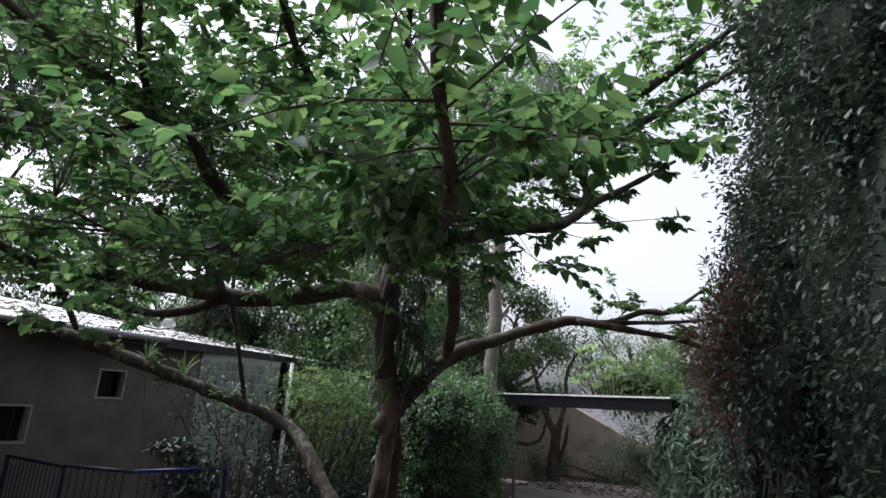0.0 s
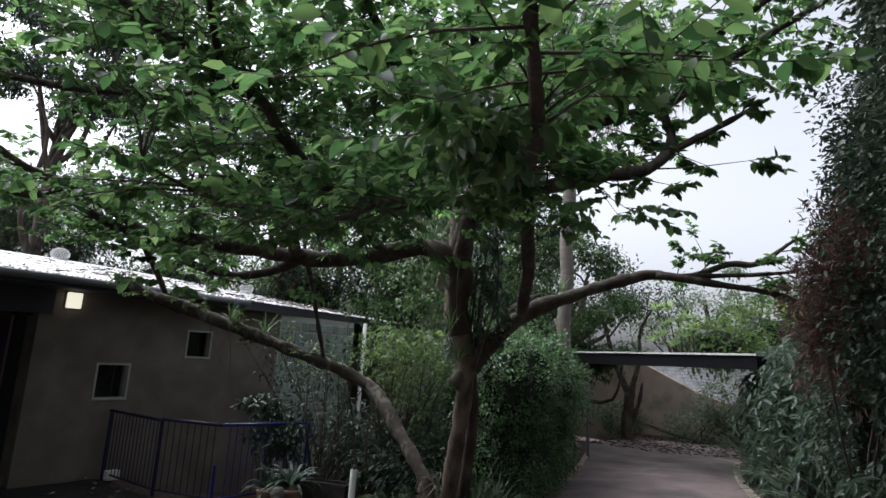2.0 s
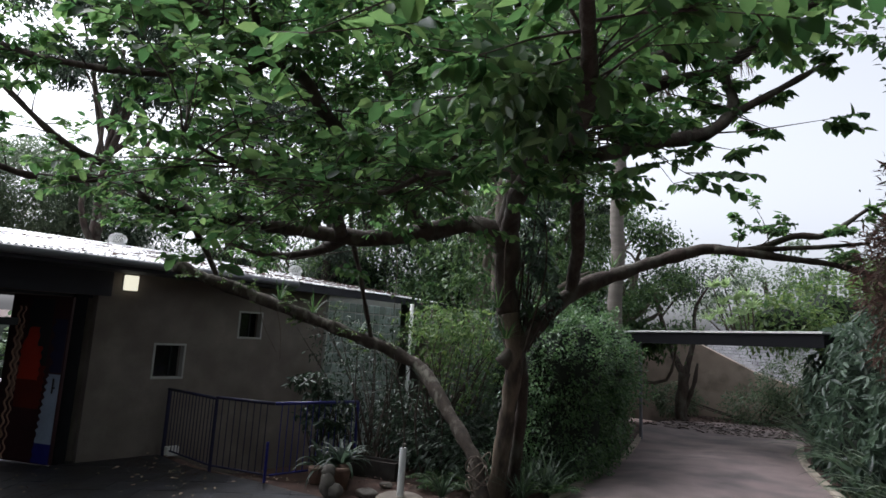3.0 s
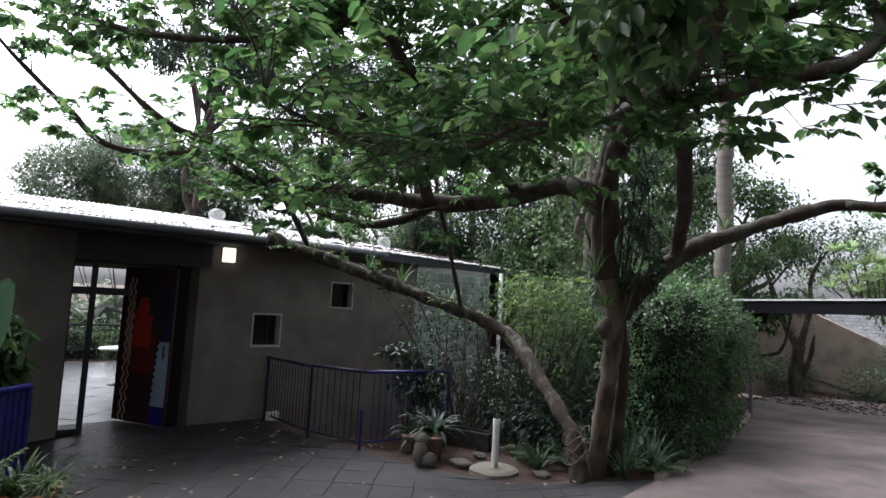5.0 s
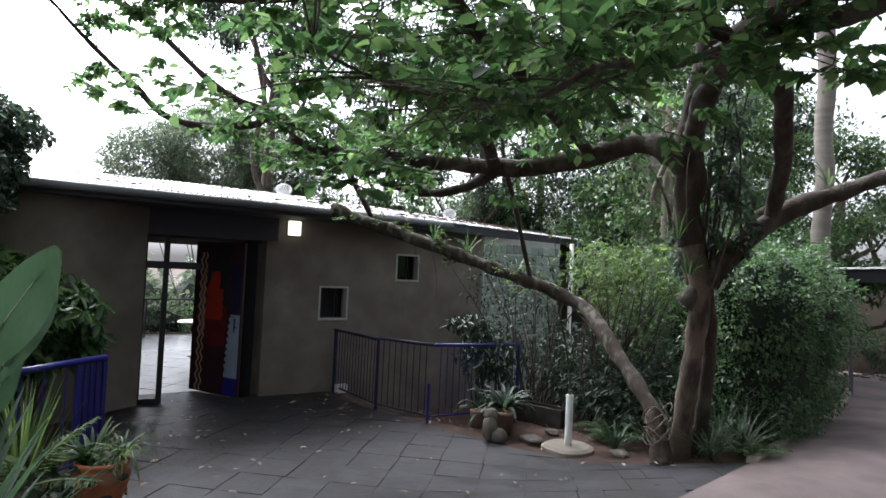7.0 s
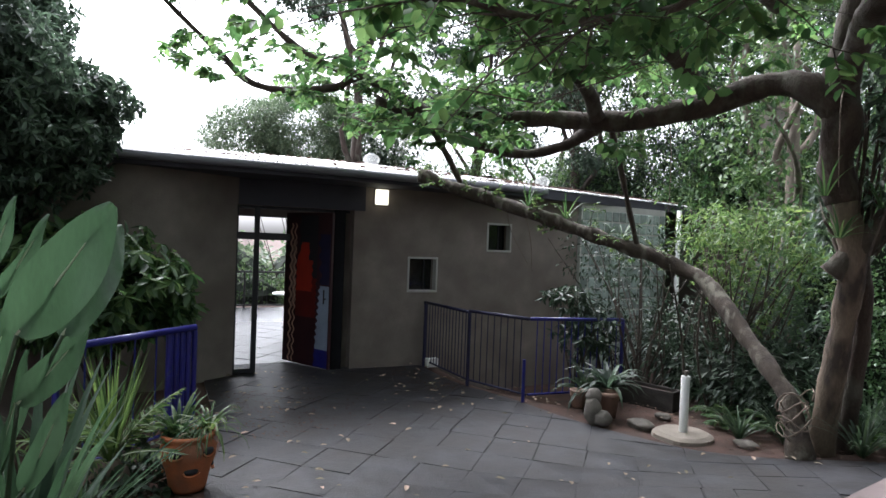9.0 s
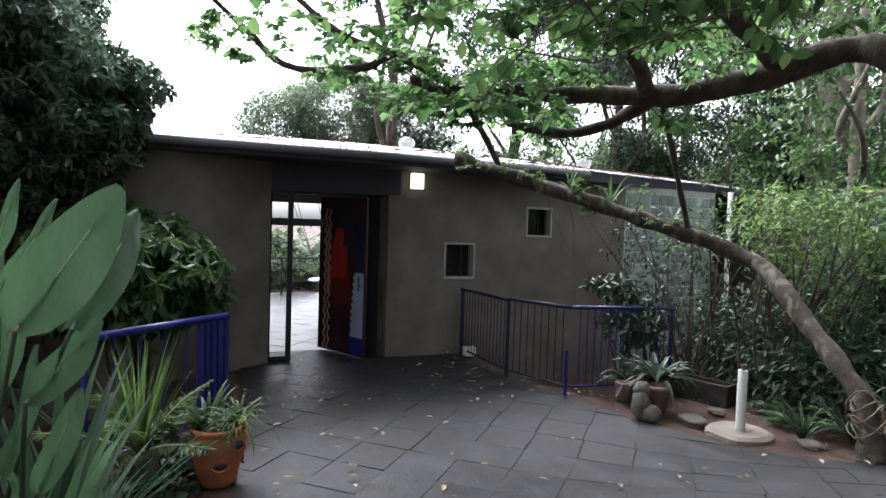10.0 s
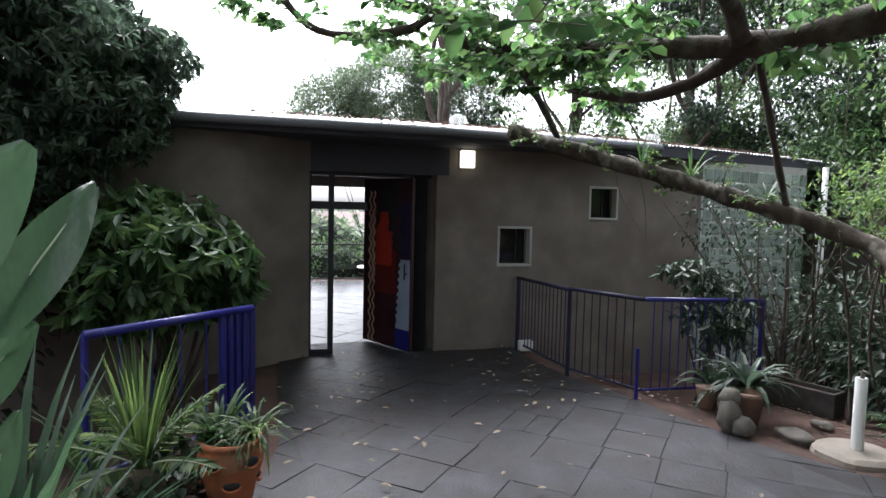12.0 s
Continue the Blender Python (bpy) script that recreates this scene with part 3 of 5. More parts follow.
# terrace furniture and rail
rail = thing("terrace_railing", (-15.3, 0, -0.085), "black metal railing with thin bars round the terrace", "railing")
bm = bmesh.new()
rod(bm, (0, -3, 0.95), (0, 9, 0.95), 0.025)
rod(bm, (0, -3, 0.1), (0, 9, 0.1), 0.018)
part("rails", bm, "dark", rail)
for y in np.arange(-3, 9.1, 1.5):
    bm = bmesh.new()
    rod(bm, (0, y, 0), (0, y, 0.95), 0.025)
    part("post", bm, "dark", rail)
for y in np.arange(-1.5, 7.0, 0.11):
    bm = bmesh.new()
    rod(bm, (0, y, 0.1), (0, y, 0.95), 0.006, 5)
    part("bar", bm, "dark", rail)
table = thing("round_table", (-12.0, 3.62, -0.085), "round white table on the terrace", "table")
lathe("tabletop", [(0, 0.7), (0.4, 0.7), (0.41, 0.715), (0.4, 0.73), (0, 0.73)], "white", table, 28)
lathe("pedestal", [(0.2, 0), (0.2, 0.02), (0.03, 0.05), (0.03, 0.7)], "dark", table, 14)
cab = thing("cabinet", (-10.6, 3.55, -0.085), "dark wooden cabinet inside the hall", "cabinet")
box("body", (-0.25, 0.0, 0.05), (0.25, 0.9, 0.95), "dark", cab, 0.01)
box("top", (-0.27, -0.02, 0.95), (0.27, 0.92, 0.98), "inner", cab, 0.005)

# glass block screen
screen = tagged(new("wall_glass_blocks"), "translucent greenish glass block wall behind the shrubs", "glass block wall", kind="structure")
GA, GB = Vector((-7.95, 7.78, 0)), Vector((-8.35, 10.1, 0))
gdir = (GB - GA).normalized()
gturn = math.atan2(gdir.y, gdir.x)
bm = bmesh.new()
add_box(bm, (0, -0.035, -0.6), ((GB - GA).length, 0.042, 2.6))
back_sheet = part("mortar", bm, "pale", screen)
back_sheet.matrix_world = Matrix.Translation(GA) @ Matrix.Rotation(gturn, 4, "Z")

# ---- railings ----


def railing(name, a, b, height, label, posts=(), mat="navy", top=0.022, bottom=0.07, pitch=0.1):
    """Bars between a and b, (x, y, z of the foot)."""
    a, b = Vector(a), Vector(b)
    ob = thing(name, tuple(a), label, "railing", "blue metal railings")
    up = Vector((0, 0, height))
    v = b - a
    bm = bmesh.new()
    rod(bm, up - v.normalized() * 0.0, v + up, top, 10)
    part("top_rail", bm, mat, ob, smooth=True)
    bm = bmesh.new()
    rod(bm, Vector((0, 0, bottom)), v + Vector((0, 0, bottom)), 0.014, 8)
    part("bottom_rail", bm, mat, ob)
    for k in posts:
        bm = bmesh.new()
        rod(bm, v * k + Vector((0, 0, -0.05)), v * k + up, 0.024, 10)
        part("post", bm, mat, ob)
    n = int(v.length / pitch)
    first = None
    for i in range(1, n):
        if first is None:
            bm = bmesh.new()
            rod(bm, (0, 0, bottom), up, 0.007, 6)
            first = part("bar", bm, mat, ob)
            first.location = v * (i / n)
        else:
            c = new("bar", first.data)
            c.parent, c.location = ob, v * (i / n)
    return ob


railing("railing", (-7.92, 4.9, -0.06), (-6.4, 4.9, -0.02), 0.955, "navy blue metal railing with upright bars along the paving edge", (0.02, 1.0))
railing("railing", (-6.4, 4.9, -0.02), (-5.45, 5.2, 0.0), 0.97, "navy blue metal railing with upright bars along the paving edge")
railing("railing", (-5.45, 5.22, 0.0), (-5.5, 6.66, -0.05), 0.97, "blue metal railing half hidden behind potted plants", (1.0,), "blue")
railing("railing", (-5.5, 1.56, -0.02), (-4.5, 0.62, 0.0), 0.98, "bright blue metal railing beside the potted plants", (0.0, 1.0), "blue", 0.03, pitch=0.2)
stub = thing("post", (-5.44, 5.16, 0), "short bright blue steel post beside the railing", "post")
bm = bmesh.new()
rod(bm, (0.03, -0.03, 0), (0.03, -0.03, 0.5), 0.02)
part("shaft", bm, "blue", stub)
bm = bmesh.new()
for k in range(4):
    rod(bm, (-5.47 + 0.055 * k, 1.5 - 0.05 * k, -0.05), (-5.47 + 0.055 * k, 1.5 - 0.05 * k, 0.95), 0.032, 10)
post = part("gate_post", bm, "blue")
tagged(post, "bundle of thick blue steel posts at the end of the railing", "post")

# ---- kerbs ----


def kerb_line(line, width, name, label):
    ob = tagged(new(name), label, "kerb", kind="structure")
    pts = curve_points([(x, y, 0, 0) for x, y in line], 0.5)[:, :2]
    for a, b in zip(pts[:-1], pts[1:]):
        d = unit(b - a)
        nrm = np.array([-d[1], d[0]]) * width / 2
        a2, b2 = a + d * 0.008, b - d * 0.008
        za, zb = ground_z(*a), ground_z(*b)
        top = 0.045 + rng.normal() * 0.004
        vs = [(*(a2 + nrm), za - 0.1), (*(b2 + nrm), zb - 0.1), (*(b2 - nrm), zb - 0.1), (*(a2 - nrm), za - 0.1),
              (*(a2 + nrm * 0.85), za + top), (*(b2 + nrm * 0.85), zb + top), (*(b2 - nrm * 0.85), zb + top), (*(a2 - nrm * 0.85), za + top)]
        mesh_of("kerb_stone", vs, [(0, 3, 2, 1), (4, 5, 6, 7), (0, 1, 5, 4), (1, 2, 6, 5), (2, 3, 7, 6), (3, 0, 4, 7)], "curb", ob)


kerb_line(BED, 0.12, "kerb", "low pale concrete edging of the planting bed")
kerb_line(KERB, 0.14, "kerb", "low mossy concrete edging below the dark hedge")

# ---- car port and far wall ----
def port_at(ob):
    ob.matrix_basis = Matrix.Translation((-4.15, 13.35, 0)) @ Matrix.Rotation(radians(-17), 4, "Z") @ Matrix.Rotation(radians(-1.5), 4, "Y") @ Matrix.Translation((4.15, -13.35, 0))
    return ob


port = tagged(new("carport"), "flat car port roof with a pale metal edge on thin posts", "car port", kind="")
# underside shade is painted in with the near-black material
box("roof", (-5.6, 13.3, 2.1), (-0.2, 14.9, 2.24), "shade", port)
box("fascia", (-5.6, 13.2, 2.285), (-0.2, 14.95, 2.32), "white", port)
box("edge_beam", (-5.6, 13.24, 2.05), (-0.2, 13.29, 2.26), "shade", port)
bm = bmesh.new()
rod(bm, (-4.15, 13.5, -0.05), (-4.15, 13.5, 2.1), 0.035)
part("post", bm, "gutter", port)
port_at(port)
far = bmesh.new()
vs = [(-12, 20, -0.4), (3.5, 20, -0.4), (3.5, 20, 0.95), (-2.5, 20, 1.1), (-3.6, 20, 1.45), (-5.0, 20, 2.1), (-5.6, 20, 2.5), (-12, 20, 2.8)]
f1 = [far.verts.new(v) for v in vs]
f2 = [far.verts.new((v[0], v[1] + 0.25, v[2])) for v in vs]
far.faces.new(f1)
far.faces.new(f2[::-1])
for i in range(8):
    j = (i + 1) % 8
    far.faces.new((f1[j], f1[i], f2[i], f2[j]))
tagged(part("wall_garden", far, "farwall"), "tan rendered garden wall with a sloping top", "wall", kind="structure")
vs, fs = [], []
for i in range(62):
    for j in range(20):
        x, z = -5.4 + i * 0.14 + (0.07 if j % 2 else 0), 1.0 + j * 0.1
        k = len(vs)
        t0 = 0.012 * math.sin(i * 2.3 + j)
        vs += [(x, 20.6 + j * 0.08, z), (x + 0.132, 20.6 + j * 0.08 + t0, z), (x + 0.132, 20.66 + j * 0.08 + t0, z + 0.092), (x, 20.66 + j * 0.08, z + 0.092)]
        fs.append((k, k + 1, k + 2, k + 3))
tiles = mesh_of("roof_tiles", vs, fs, "shadecloth")
tagged(tiles, "grey tiled roof slope beyond the garden wall", "roof", kind="stuff")

# ---- the spreading tree ----
tree = thing("spreading_tree", (0, 0, 0), "old spreading tree with a leaning trunk and broad green leaves", "tree")
TRUNK = [(-2.9, 6.66, -0.1, 0.12), (-2.88, 6.66, 0.3, 0.105), (-2.72, 6.6, 1.26, 0.098), (-2.6, 6.5, 1.82, 0.105), (-2.68, 6.46, 2.3, 0.12), (-2.72, 6.42, 2.6, 0.13), (-2.68, 6.37, 2.95, 0.15), (-2.66, 6.33, 3.4, 0.14), (-2.45, 6.2, 4.0, 0.1), (-2.3, 6.1, 4.8, 0.07)]
TRUNK2 = [(-2.86, 6.9, -0.1, 0.09), (-2.78, 6.86, 0.6, 0.08), (-2.67, 6.78, 1.3, 0.075), (-2.64, 6.64, 1.9, 0.07), (-2.7, 6.55, 2.4, 0.08)]
LEAN = [(-2.88, 6.36, -0.1, 0.12), (-2.9, 6.36, 0.2, 0.1), (-3.07, 6.44, 0.55, 0.088), (-3.62, 6.58, 1.0, 0.084), (-4.22, 6.66, 1.5, 0.084), (-4.68, 6.5, 1.72, 0.084), (-5.2, 6.0, 1.96, 0.078), (-5.75, 5.5, 2.2, 0.090), (-6.3, 5.05, 2.42, 0.090), (-6.95, 4.35, 2.72, 0.084)]
BOUGHS = dict(
    left=[(-2.66, 6.33, 3.05, 0.14), (-2.92, 6.2, 3.3, 0.13), (-3.3, 6.05, 3.32, 0.12), (-3.7, 5.85, 3.22, 0.115), (-4.1, 5.53, 3.13, 0.11), (-4.45, 5.25, 3.14, 0.1), (-5.0, 4.75, 3.2, 0.08), (-5.5, 4.4, 3.27, 0.075), (-5.95, 4.0, 3.25, 0.07), (-6.3, 3.5, 3.5, 0.05)],
    under=[(-4.4, 5.3, 3.12, 0.08), (-4.88, 5.26, 2.98, 0.065), (-5.33, 5.06, 2.89, 0.06), (-5.7, 4.85, 2.95, 0.05), (-6.07, 4.62, 3.07, 0.04)],
    over=[(-4.35, 5.2, 3.15, 0.08), (-4.2, 4.95, 3.35, 0.06), (-3.85, 4.3, 3.55, 0.05), (-3.5, 3.7, 3.65, 0.035)],
    prop=[(-5.97, 4.02, 3.25, 0.05), (-6.5, 4.5, 3.0, 0.04), (-6.95, 4.95, 2.68, 0.04)],
    leanup=[(-4.9, 6.3, 1.85, 0.03), (-4.85, 6.1, 2.3, 0.03), (-4.7, 5.8, 2.8, 0.03), (-4.5, 5.5, 3.1, 0.03)],
    right=[(-2.72, 6.4, 1.7, 0.1), (-2.45, 6.65, 2.15, 0.105), (-2.22, 7.14, 2.62, 0.1), (-1.67, 7.84, 3.0, 0.085), (-1.1, 8.36, 3.26, 0.07), (-0.67, 8.7, 3.27, 0.05), (-0.21, 8.89, 3.46, 0.04), (0.1, 9.05, 3.48, 0.035), (0.49, 9.25, 3.8, 0.025)],
    right_low=[(-1.0, 8.4, 3.27, 0.05), (-0.27, 8.81, 3.18, 0.045), (0.22, 9.12, 3.11, 0.04), (0.58, 9.38, 2.99, 0.025)],
    right_mid=[(-0.9, 8.5, 3.25, 0.04), (-0.3, 8.8, 3.3, 0.035), (0.1, 9.0, 3.33, 0.03), (0.5, 9.3, 3.4, 0.02)],
    vertical=[(-2.25, 7.1, 2.6, 0.085), (-1.97, 6.76, 3.1, 0.075), (-1.72, 6.2, 3.6, 0.08), (-1.7, 5.9, 3.85, 0.08)],
    near=[(-2.66, 6.35, 3.2, 0.1), (-2.2, 5.8, 3.45, 0.1), (-1.43, 5.05, 3.6, 0.08), (-0.55, 4.1, 3.38, 0.065), (0.02, 3.26, 3.25, 0.05), (0.42, 2.54, 3.22, 0.03), (0.58, 2.2, 3.3, 0.028), (0.74, 1.92, 3.6, 0.02)],
    east=[(-1.2, 4.8, 3.55, 0.06), (-0.67, 4.6, 3.4, 0.055), (-0.41, 4.94, 3.55, 0.055), (-0.11, 5.45, 3.73, 0.055), (-0.02, 5.8, 4.07, 0.045), (-0.15, 6.02, 4.54, 0.04), (0.08, 6.39, 4.86, 0.035), (0.11, 6.49, 5.3, 0.03)],
    east_tip=[(-0.04, 5.64, 3.9, 0.035), (0.32, 6.05, 4.24, 0.028), (0.64, 6.6, 4.66, 0.015)],
    upper=[(-2.45, 6.2, 4.0, 0.09), (-1.74, 5.7, 4.0, 0.09), (-1.08, 5.5, 4.35, 0.08), (-0.67, 5.59, 4.53, 0.08), (-0.33, 5.88, 4.7, 0.075), (0.2, 6.15, 5.17, 0.06), (0.85, 6.51, 5.75, 0.04), (1.4, 6.8, 6.3, 0.02)],
    upper_back=[(-1.3, 5.6, 4.2, 0.07), (-0.76, 5.9, 4.45, 0.06), (-0.31, 6.55, 4.78, 0.055), (0.13, 6.89, 5.25, 0.05), (0.59, 7.22, 5.66, 0.04), (1.22, 7.5, 6.1, 0.025)],
    west_up=[(-3.6, 5.9, 3.3, 0.07), (-3.2, 4.8, 3.6, 0.07), (-3.05, 3.92, 3.96, 0.06), (-3.11, 3.66, 4.27, 0.055), (-3.26, 3.32, 4.39, 0.055), (-3.34, 3.02, 4.55, 0.05), (-3.41, 2.72, 4.68, 0.045), (-3.47, 2.41, 4.79, 0.04), (-3.5, 1.9, 4.95, 0.025)],
    west_side=[(-3.23, 3.37, 4.38, 0.05), (-3.55, 3.14, 4.21, 0.045), (-3.84, 2.78, 4.18, 0.04), (-4.23, 2.34, 4.16, 0.035), (-4.6, 1.9, 4.2, 0.025)],
    middle=[(-2.9, 5.9, 3.9, 0.07), (-3.22, 5.08, 4.52, 0.065), (-3.29, 4.85, 4.79, 0.06), (-3.3, 4.65, 5.05, 0.05), (-3.25, 4.43, 5.41, 0.04)],
    inner=[(-1.43, 5.05, 3.62, 0.04), (-1.3, 4.2, 3.25, 0.028), (-1.42, 3.66, 3.14, 0.022), (-1.65, 3.49, 3.0, 0.02), (-1.89, 3.21, 2.97, 0.02), (-2.05, 2.97, 2.98, 0.018), (-2.13, 2.6, 3.02, 0.014), (-2.13, 2.3, 3.09, 0.01), (-2.07, 2.13, 3.14, 0.006)],
    west_far=[(-5.9, 4.1, 3.3, 0.06), (-6.29, 3.33, 3.72, 0.05), (-6.41, 3.02, 3.6, 0.05), (-6.57, 2.49, 3.52, 0.045), (-6.73, 2.08, 3.61, 0.04), (-6.71, 1.77, 3.87, 0.035), (-6.68, 1.52, 4.06, 0.03), (-6.62, 1.18, 4.34, 0.02), (-6.51, 0.8, 4.68, 0.012)],
    west_far_up=[(-6.2, 3.5, 3.65, 0.06), (-6.34, 3.2, 3.77, 0.055), (-6.52, 2.77, 3.92, 0.05), (-6.63, 2.45, 4.16, 0.04), (-6.8, 2.08, 4.52, 0.03), (-6.9, 1.6, 4.9, 0.015)],
    crown_a=[(-3.42, 4.4, 4.0, 0.05), (-3.47, 3.93, 4.4, 0.04), (-3.62, 3.51, 4.8, 0.03), (-3.9, 3.0, 5.3, 0.015)],
    crown_b=[(-2.3, 6.1, 4.8, 0.06), (-2.5, 5.6, 5.6, 0.04), (-2.9, 5.2, 6.3, 0.02)],
    crown_i=[(-1.43, 5.05, 3.62, 0.05), (-1.6, 4.2, 4.15, 0.04), (-1.4, 3.3, 4.5, 0.03), (-1.0, 2.6, 4.7, 0.015)],
    crown_g=[(-3.47, 2.41, 4.79, 0.05), (-4.6, 2.8, 5.7, 0.04), (-5.8, 3.2, 6.3, 0.03), (-7.0, 3.6, 6.6, 0.015)],
    crown_h=[(-4.6, 2.8, 5.7, 0.035), (-5.6, 2.2, 6.2, 0.025), (-6.6, 1.9, 6.5, 0.012)],
    crown_d=[(-2.3, 6.1, 4.6, 0.06), (-1.7, 5.0, 5.3, 0.04), (-0.9, 3.9, 5.7, 0.02)],
    crown_e=[(-3.26, 3.32, 4.39, 0.045), (-2.6, 2.7, 4.8, 0.03), (-1.7, 2.2, 5.0, 0.015)],
    crown_f=[(-4.6, 1.9, 4.2, 0.03), (-5.3, 1.5, 4.5, 0.02), (-6.0, 1.2, 4.9, 0.01)],
    crown_c=[(-2.3, 6.1, 4.6, 0.06), (-1.7, 6.4, 5.4, 0.04), (-1.3, 6.4, 6.2, 0.02)],
)
tube("trunk", TRUNK[:5], "trunktan", tree, 16, 0.14, 0.05, label="smooth tan lower trunk")
tube("trunk", TRUNK[4:], "bark", tree, 16, 0.2, 0.06)
tube("trunk", TRUNK2, "bark", tree, 12, 0.15, 0.08)
tube("leaning_trunk", LEAN, "barklight", tree, 14, 0.22, 0.06, label="pale lichened leaning trunk")
bough_curves = {}
for key, pts in BOUGHS.items():
    bough_curves[key] = curve_points(pts, 0.07)
    v, f = tube_data(bough_curves[key], 10, 0.22)
    mesh_of("limb", v, f, "bark", tree, smooth=True)


def spray(limb, start, spacing, reach, rise, tree_list, leaf_list, seed, spread=1.0, per=12):
    """Twigs along a limb, each with its side twigs and the roots of its leaves."""
    r = np.random.default_rng(seed)
    seg = np.linalg.norm(np.diff(limb[:, :3], axis=0), axis=1)
    arc = np.concatenate([[0], np.cumsum(seg)])
    s = start * arc[-1]
    while s < arc[-1]:
        i = min(len(seg) - 1, np.searchsorted(arc, s))
        at = limb[i, :3]
        ax = unit(limb[min(i + 1, len(limb) - 1), :3] - limb[i - 1, :3])
        d = unit(ax * 0.4 + r.normal(size=3) * np.array([1, 1, 0.45]) * spread + np.array([0, 0, rise]))
        d[2] = max(d[2], -0.12)
        ln = reach * r.uniform(0.5, 1.15)
        bend = r.normal(size=3) * 0.15
        tw = [np.append(at + d * ln * t + bend * t * t * ln - np.array([0, 0, 0.12]) * t * t * ln, 0.009 * (1 - 0.75 * t)) for t in (0, 0.33, 0.66, 1)]
        tree_list.append(tube_data(np.array(tw), 4, cap=False))
        for k in range(4):
            j = r.integers(1, 4)
            b = tw[j][:3] if k else tw[3][:3]
            dd = unit(d + r.normal(size=3) * np.array([0.9, 0.9, 0.35]))
            dd[2] = max(dd[2], -0.3)
            l2 = ln * r.uniform(0.25, 0.55)
            e = b + dd * l2
            tree_list.append(tube_data(np.array([np.append(b, 0.004), np.append(e, 0.002)]), 3, cap=False))
            for q in range(per):
                t = 0.15 + 0.85 * (q + r.random()) / per
                side = unit(np.cross(dd, [0, 0, 1])) * (1 if q % 2 else -1)
                leaf_list.append((b + dd * l2 * t, dd * 0.5 + side * 0.8 + r.normal(size=3) * 0.3 + np.array([0, 0, -0.25])))
        s += spacing * r.uniform(0.6, 1.4)


PLAN = dict(left=(0.62, 0.03, 0.85, 0.2), under=(0.7, 0.1, 0.5, 0.3), over=(0.4, 0.04, 1.0, 0.35), right=(0.62, 0.2, 0.5, 0.35),
            right_low=(0.5, 0.3, 0.35, 0.3), near=(0.3, 0.07, 0.9, 0.35), east=(0.15, 0.1, 0.8, 0.15), east_tip=(0.5, 0.35, 0.3, 0.3),
            upper=(0.1, 0.12, 0.9, 0.2), upper_back=(0.2, 0.12, 0.9, 0.15), west_up=(0.1, 0.05, 1.15, 0.05), west_side=(0.2, 0.1, 0.8, 0.0),
            middle=(0.1, 0.05, 1.2, 0.1), inner=(0.1, 0.055, 0.95, 0.1), west_far=(0.3, 0.16, 0.55, 0.1), west_far_up=(0.3, 0.12, 0.7, 0.2),
            crown_a=(0.0, 0.06, 1.1, 0.2), crown_b=(0.0, 0.12, 1.2, 0.2), crown_c=(0.1, 0.13, 1.0, 0.2),
            crown_d=(0.05, 0.07, 1.1, 0.1), crown_i=(0.1, 0.045, 1.0, 0.05), crown_g=(0.25, 0.045, 1.1, 0.05), crown_h=(0.1, 0.045, 1.1, 0.05), crown_e=(0.1, 0.07, 1.0, 0.05), crown_f=(0.0, 0.12, 0.7, 0.1))
wood, roots = [], []
for i, (key, (a, b, c, d)) in enumerate(PLAN.items()):
    spray(bough_curves[key], a, b, c, d, wood, roots, 40 + i)
v, f = join_data(wood)
tagged(mesh_of("twigwork", v, f, "bark", tree), kind="stuff")
base = np.array([r[0] for r in roots])
along = np.array([r[1] for r in roots])
clear = ~((base[:, 2] < 2.85) & (np.hypot(base[:, 0] - 0.8, base[:, 1] - 1.2) < 3.2)) & ~((base[:, 0] < -7.1) & (base[:, 2] < 2.9))
base, along = base[clear], along[clear]
leaves("crown", base, along, 0.095 * rng.uniform(0.6, 1.3, len(base)), "leaf", tree, 0.62, 0.2, 0.2)

p, d = blob_points(330, (0.05, 2.75, 3.05), (0.24, 0.3, 0.24), 0.9, 0.4, 14)
leaves("hanging_foliage", p, d * 0.5 + rng.normal(size=p.shape) * 0.5 + np.array([0, 0, -0.5]), 0.095 * rng.uniform(0.6, 1.3, len(p)), "leafmid", tree, 0.6, label="dark cluster of drooping leaves")

# fine growth on the leaning trunk
lean = curve_points(LEAN, 0.07)
wood, roots = [], []
spray(lean, 0.42, 0.12, 0.35, 0.5, wood, roots, 99, 1.0, 9)
v, f = join_data(wood)
tagged(mesh_of("shootwork", v, f, "bark", tree), kind="stuff")
base, along = np.array([r[0] for r in roots]), np.array([r[1] for r in roots])
leaves("shoot_leaves", base, along, 0.05 * rng.uniform(0.6, 1.3, len(base)), "leafyellow", tree, 0.5)


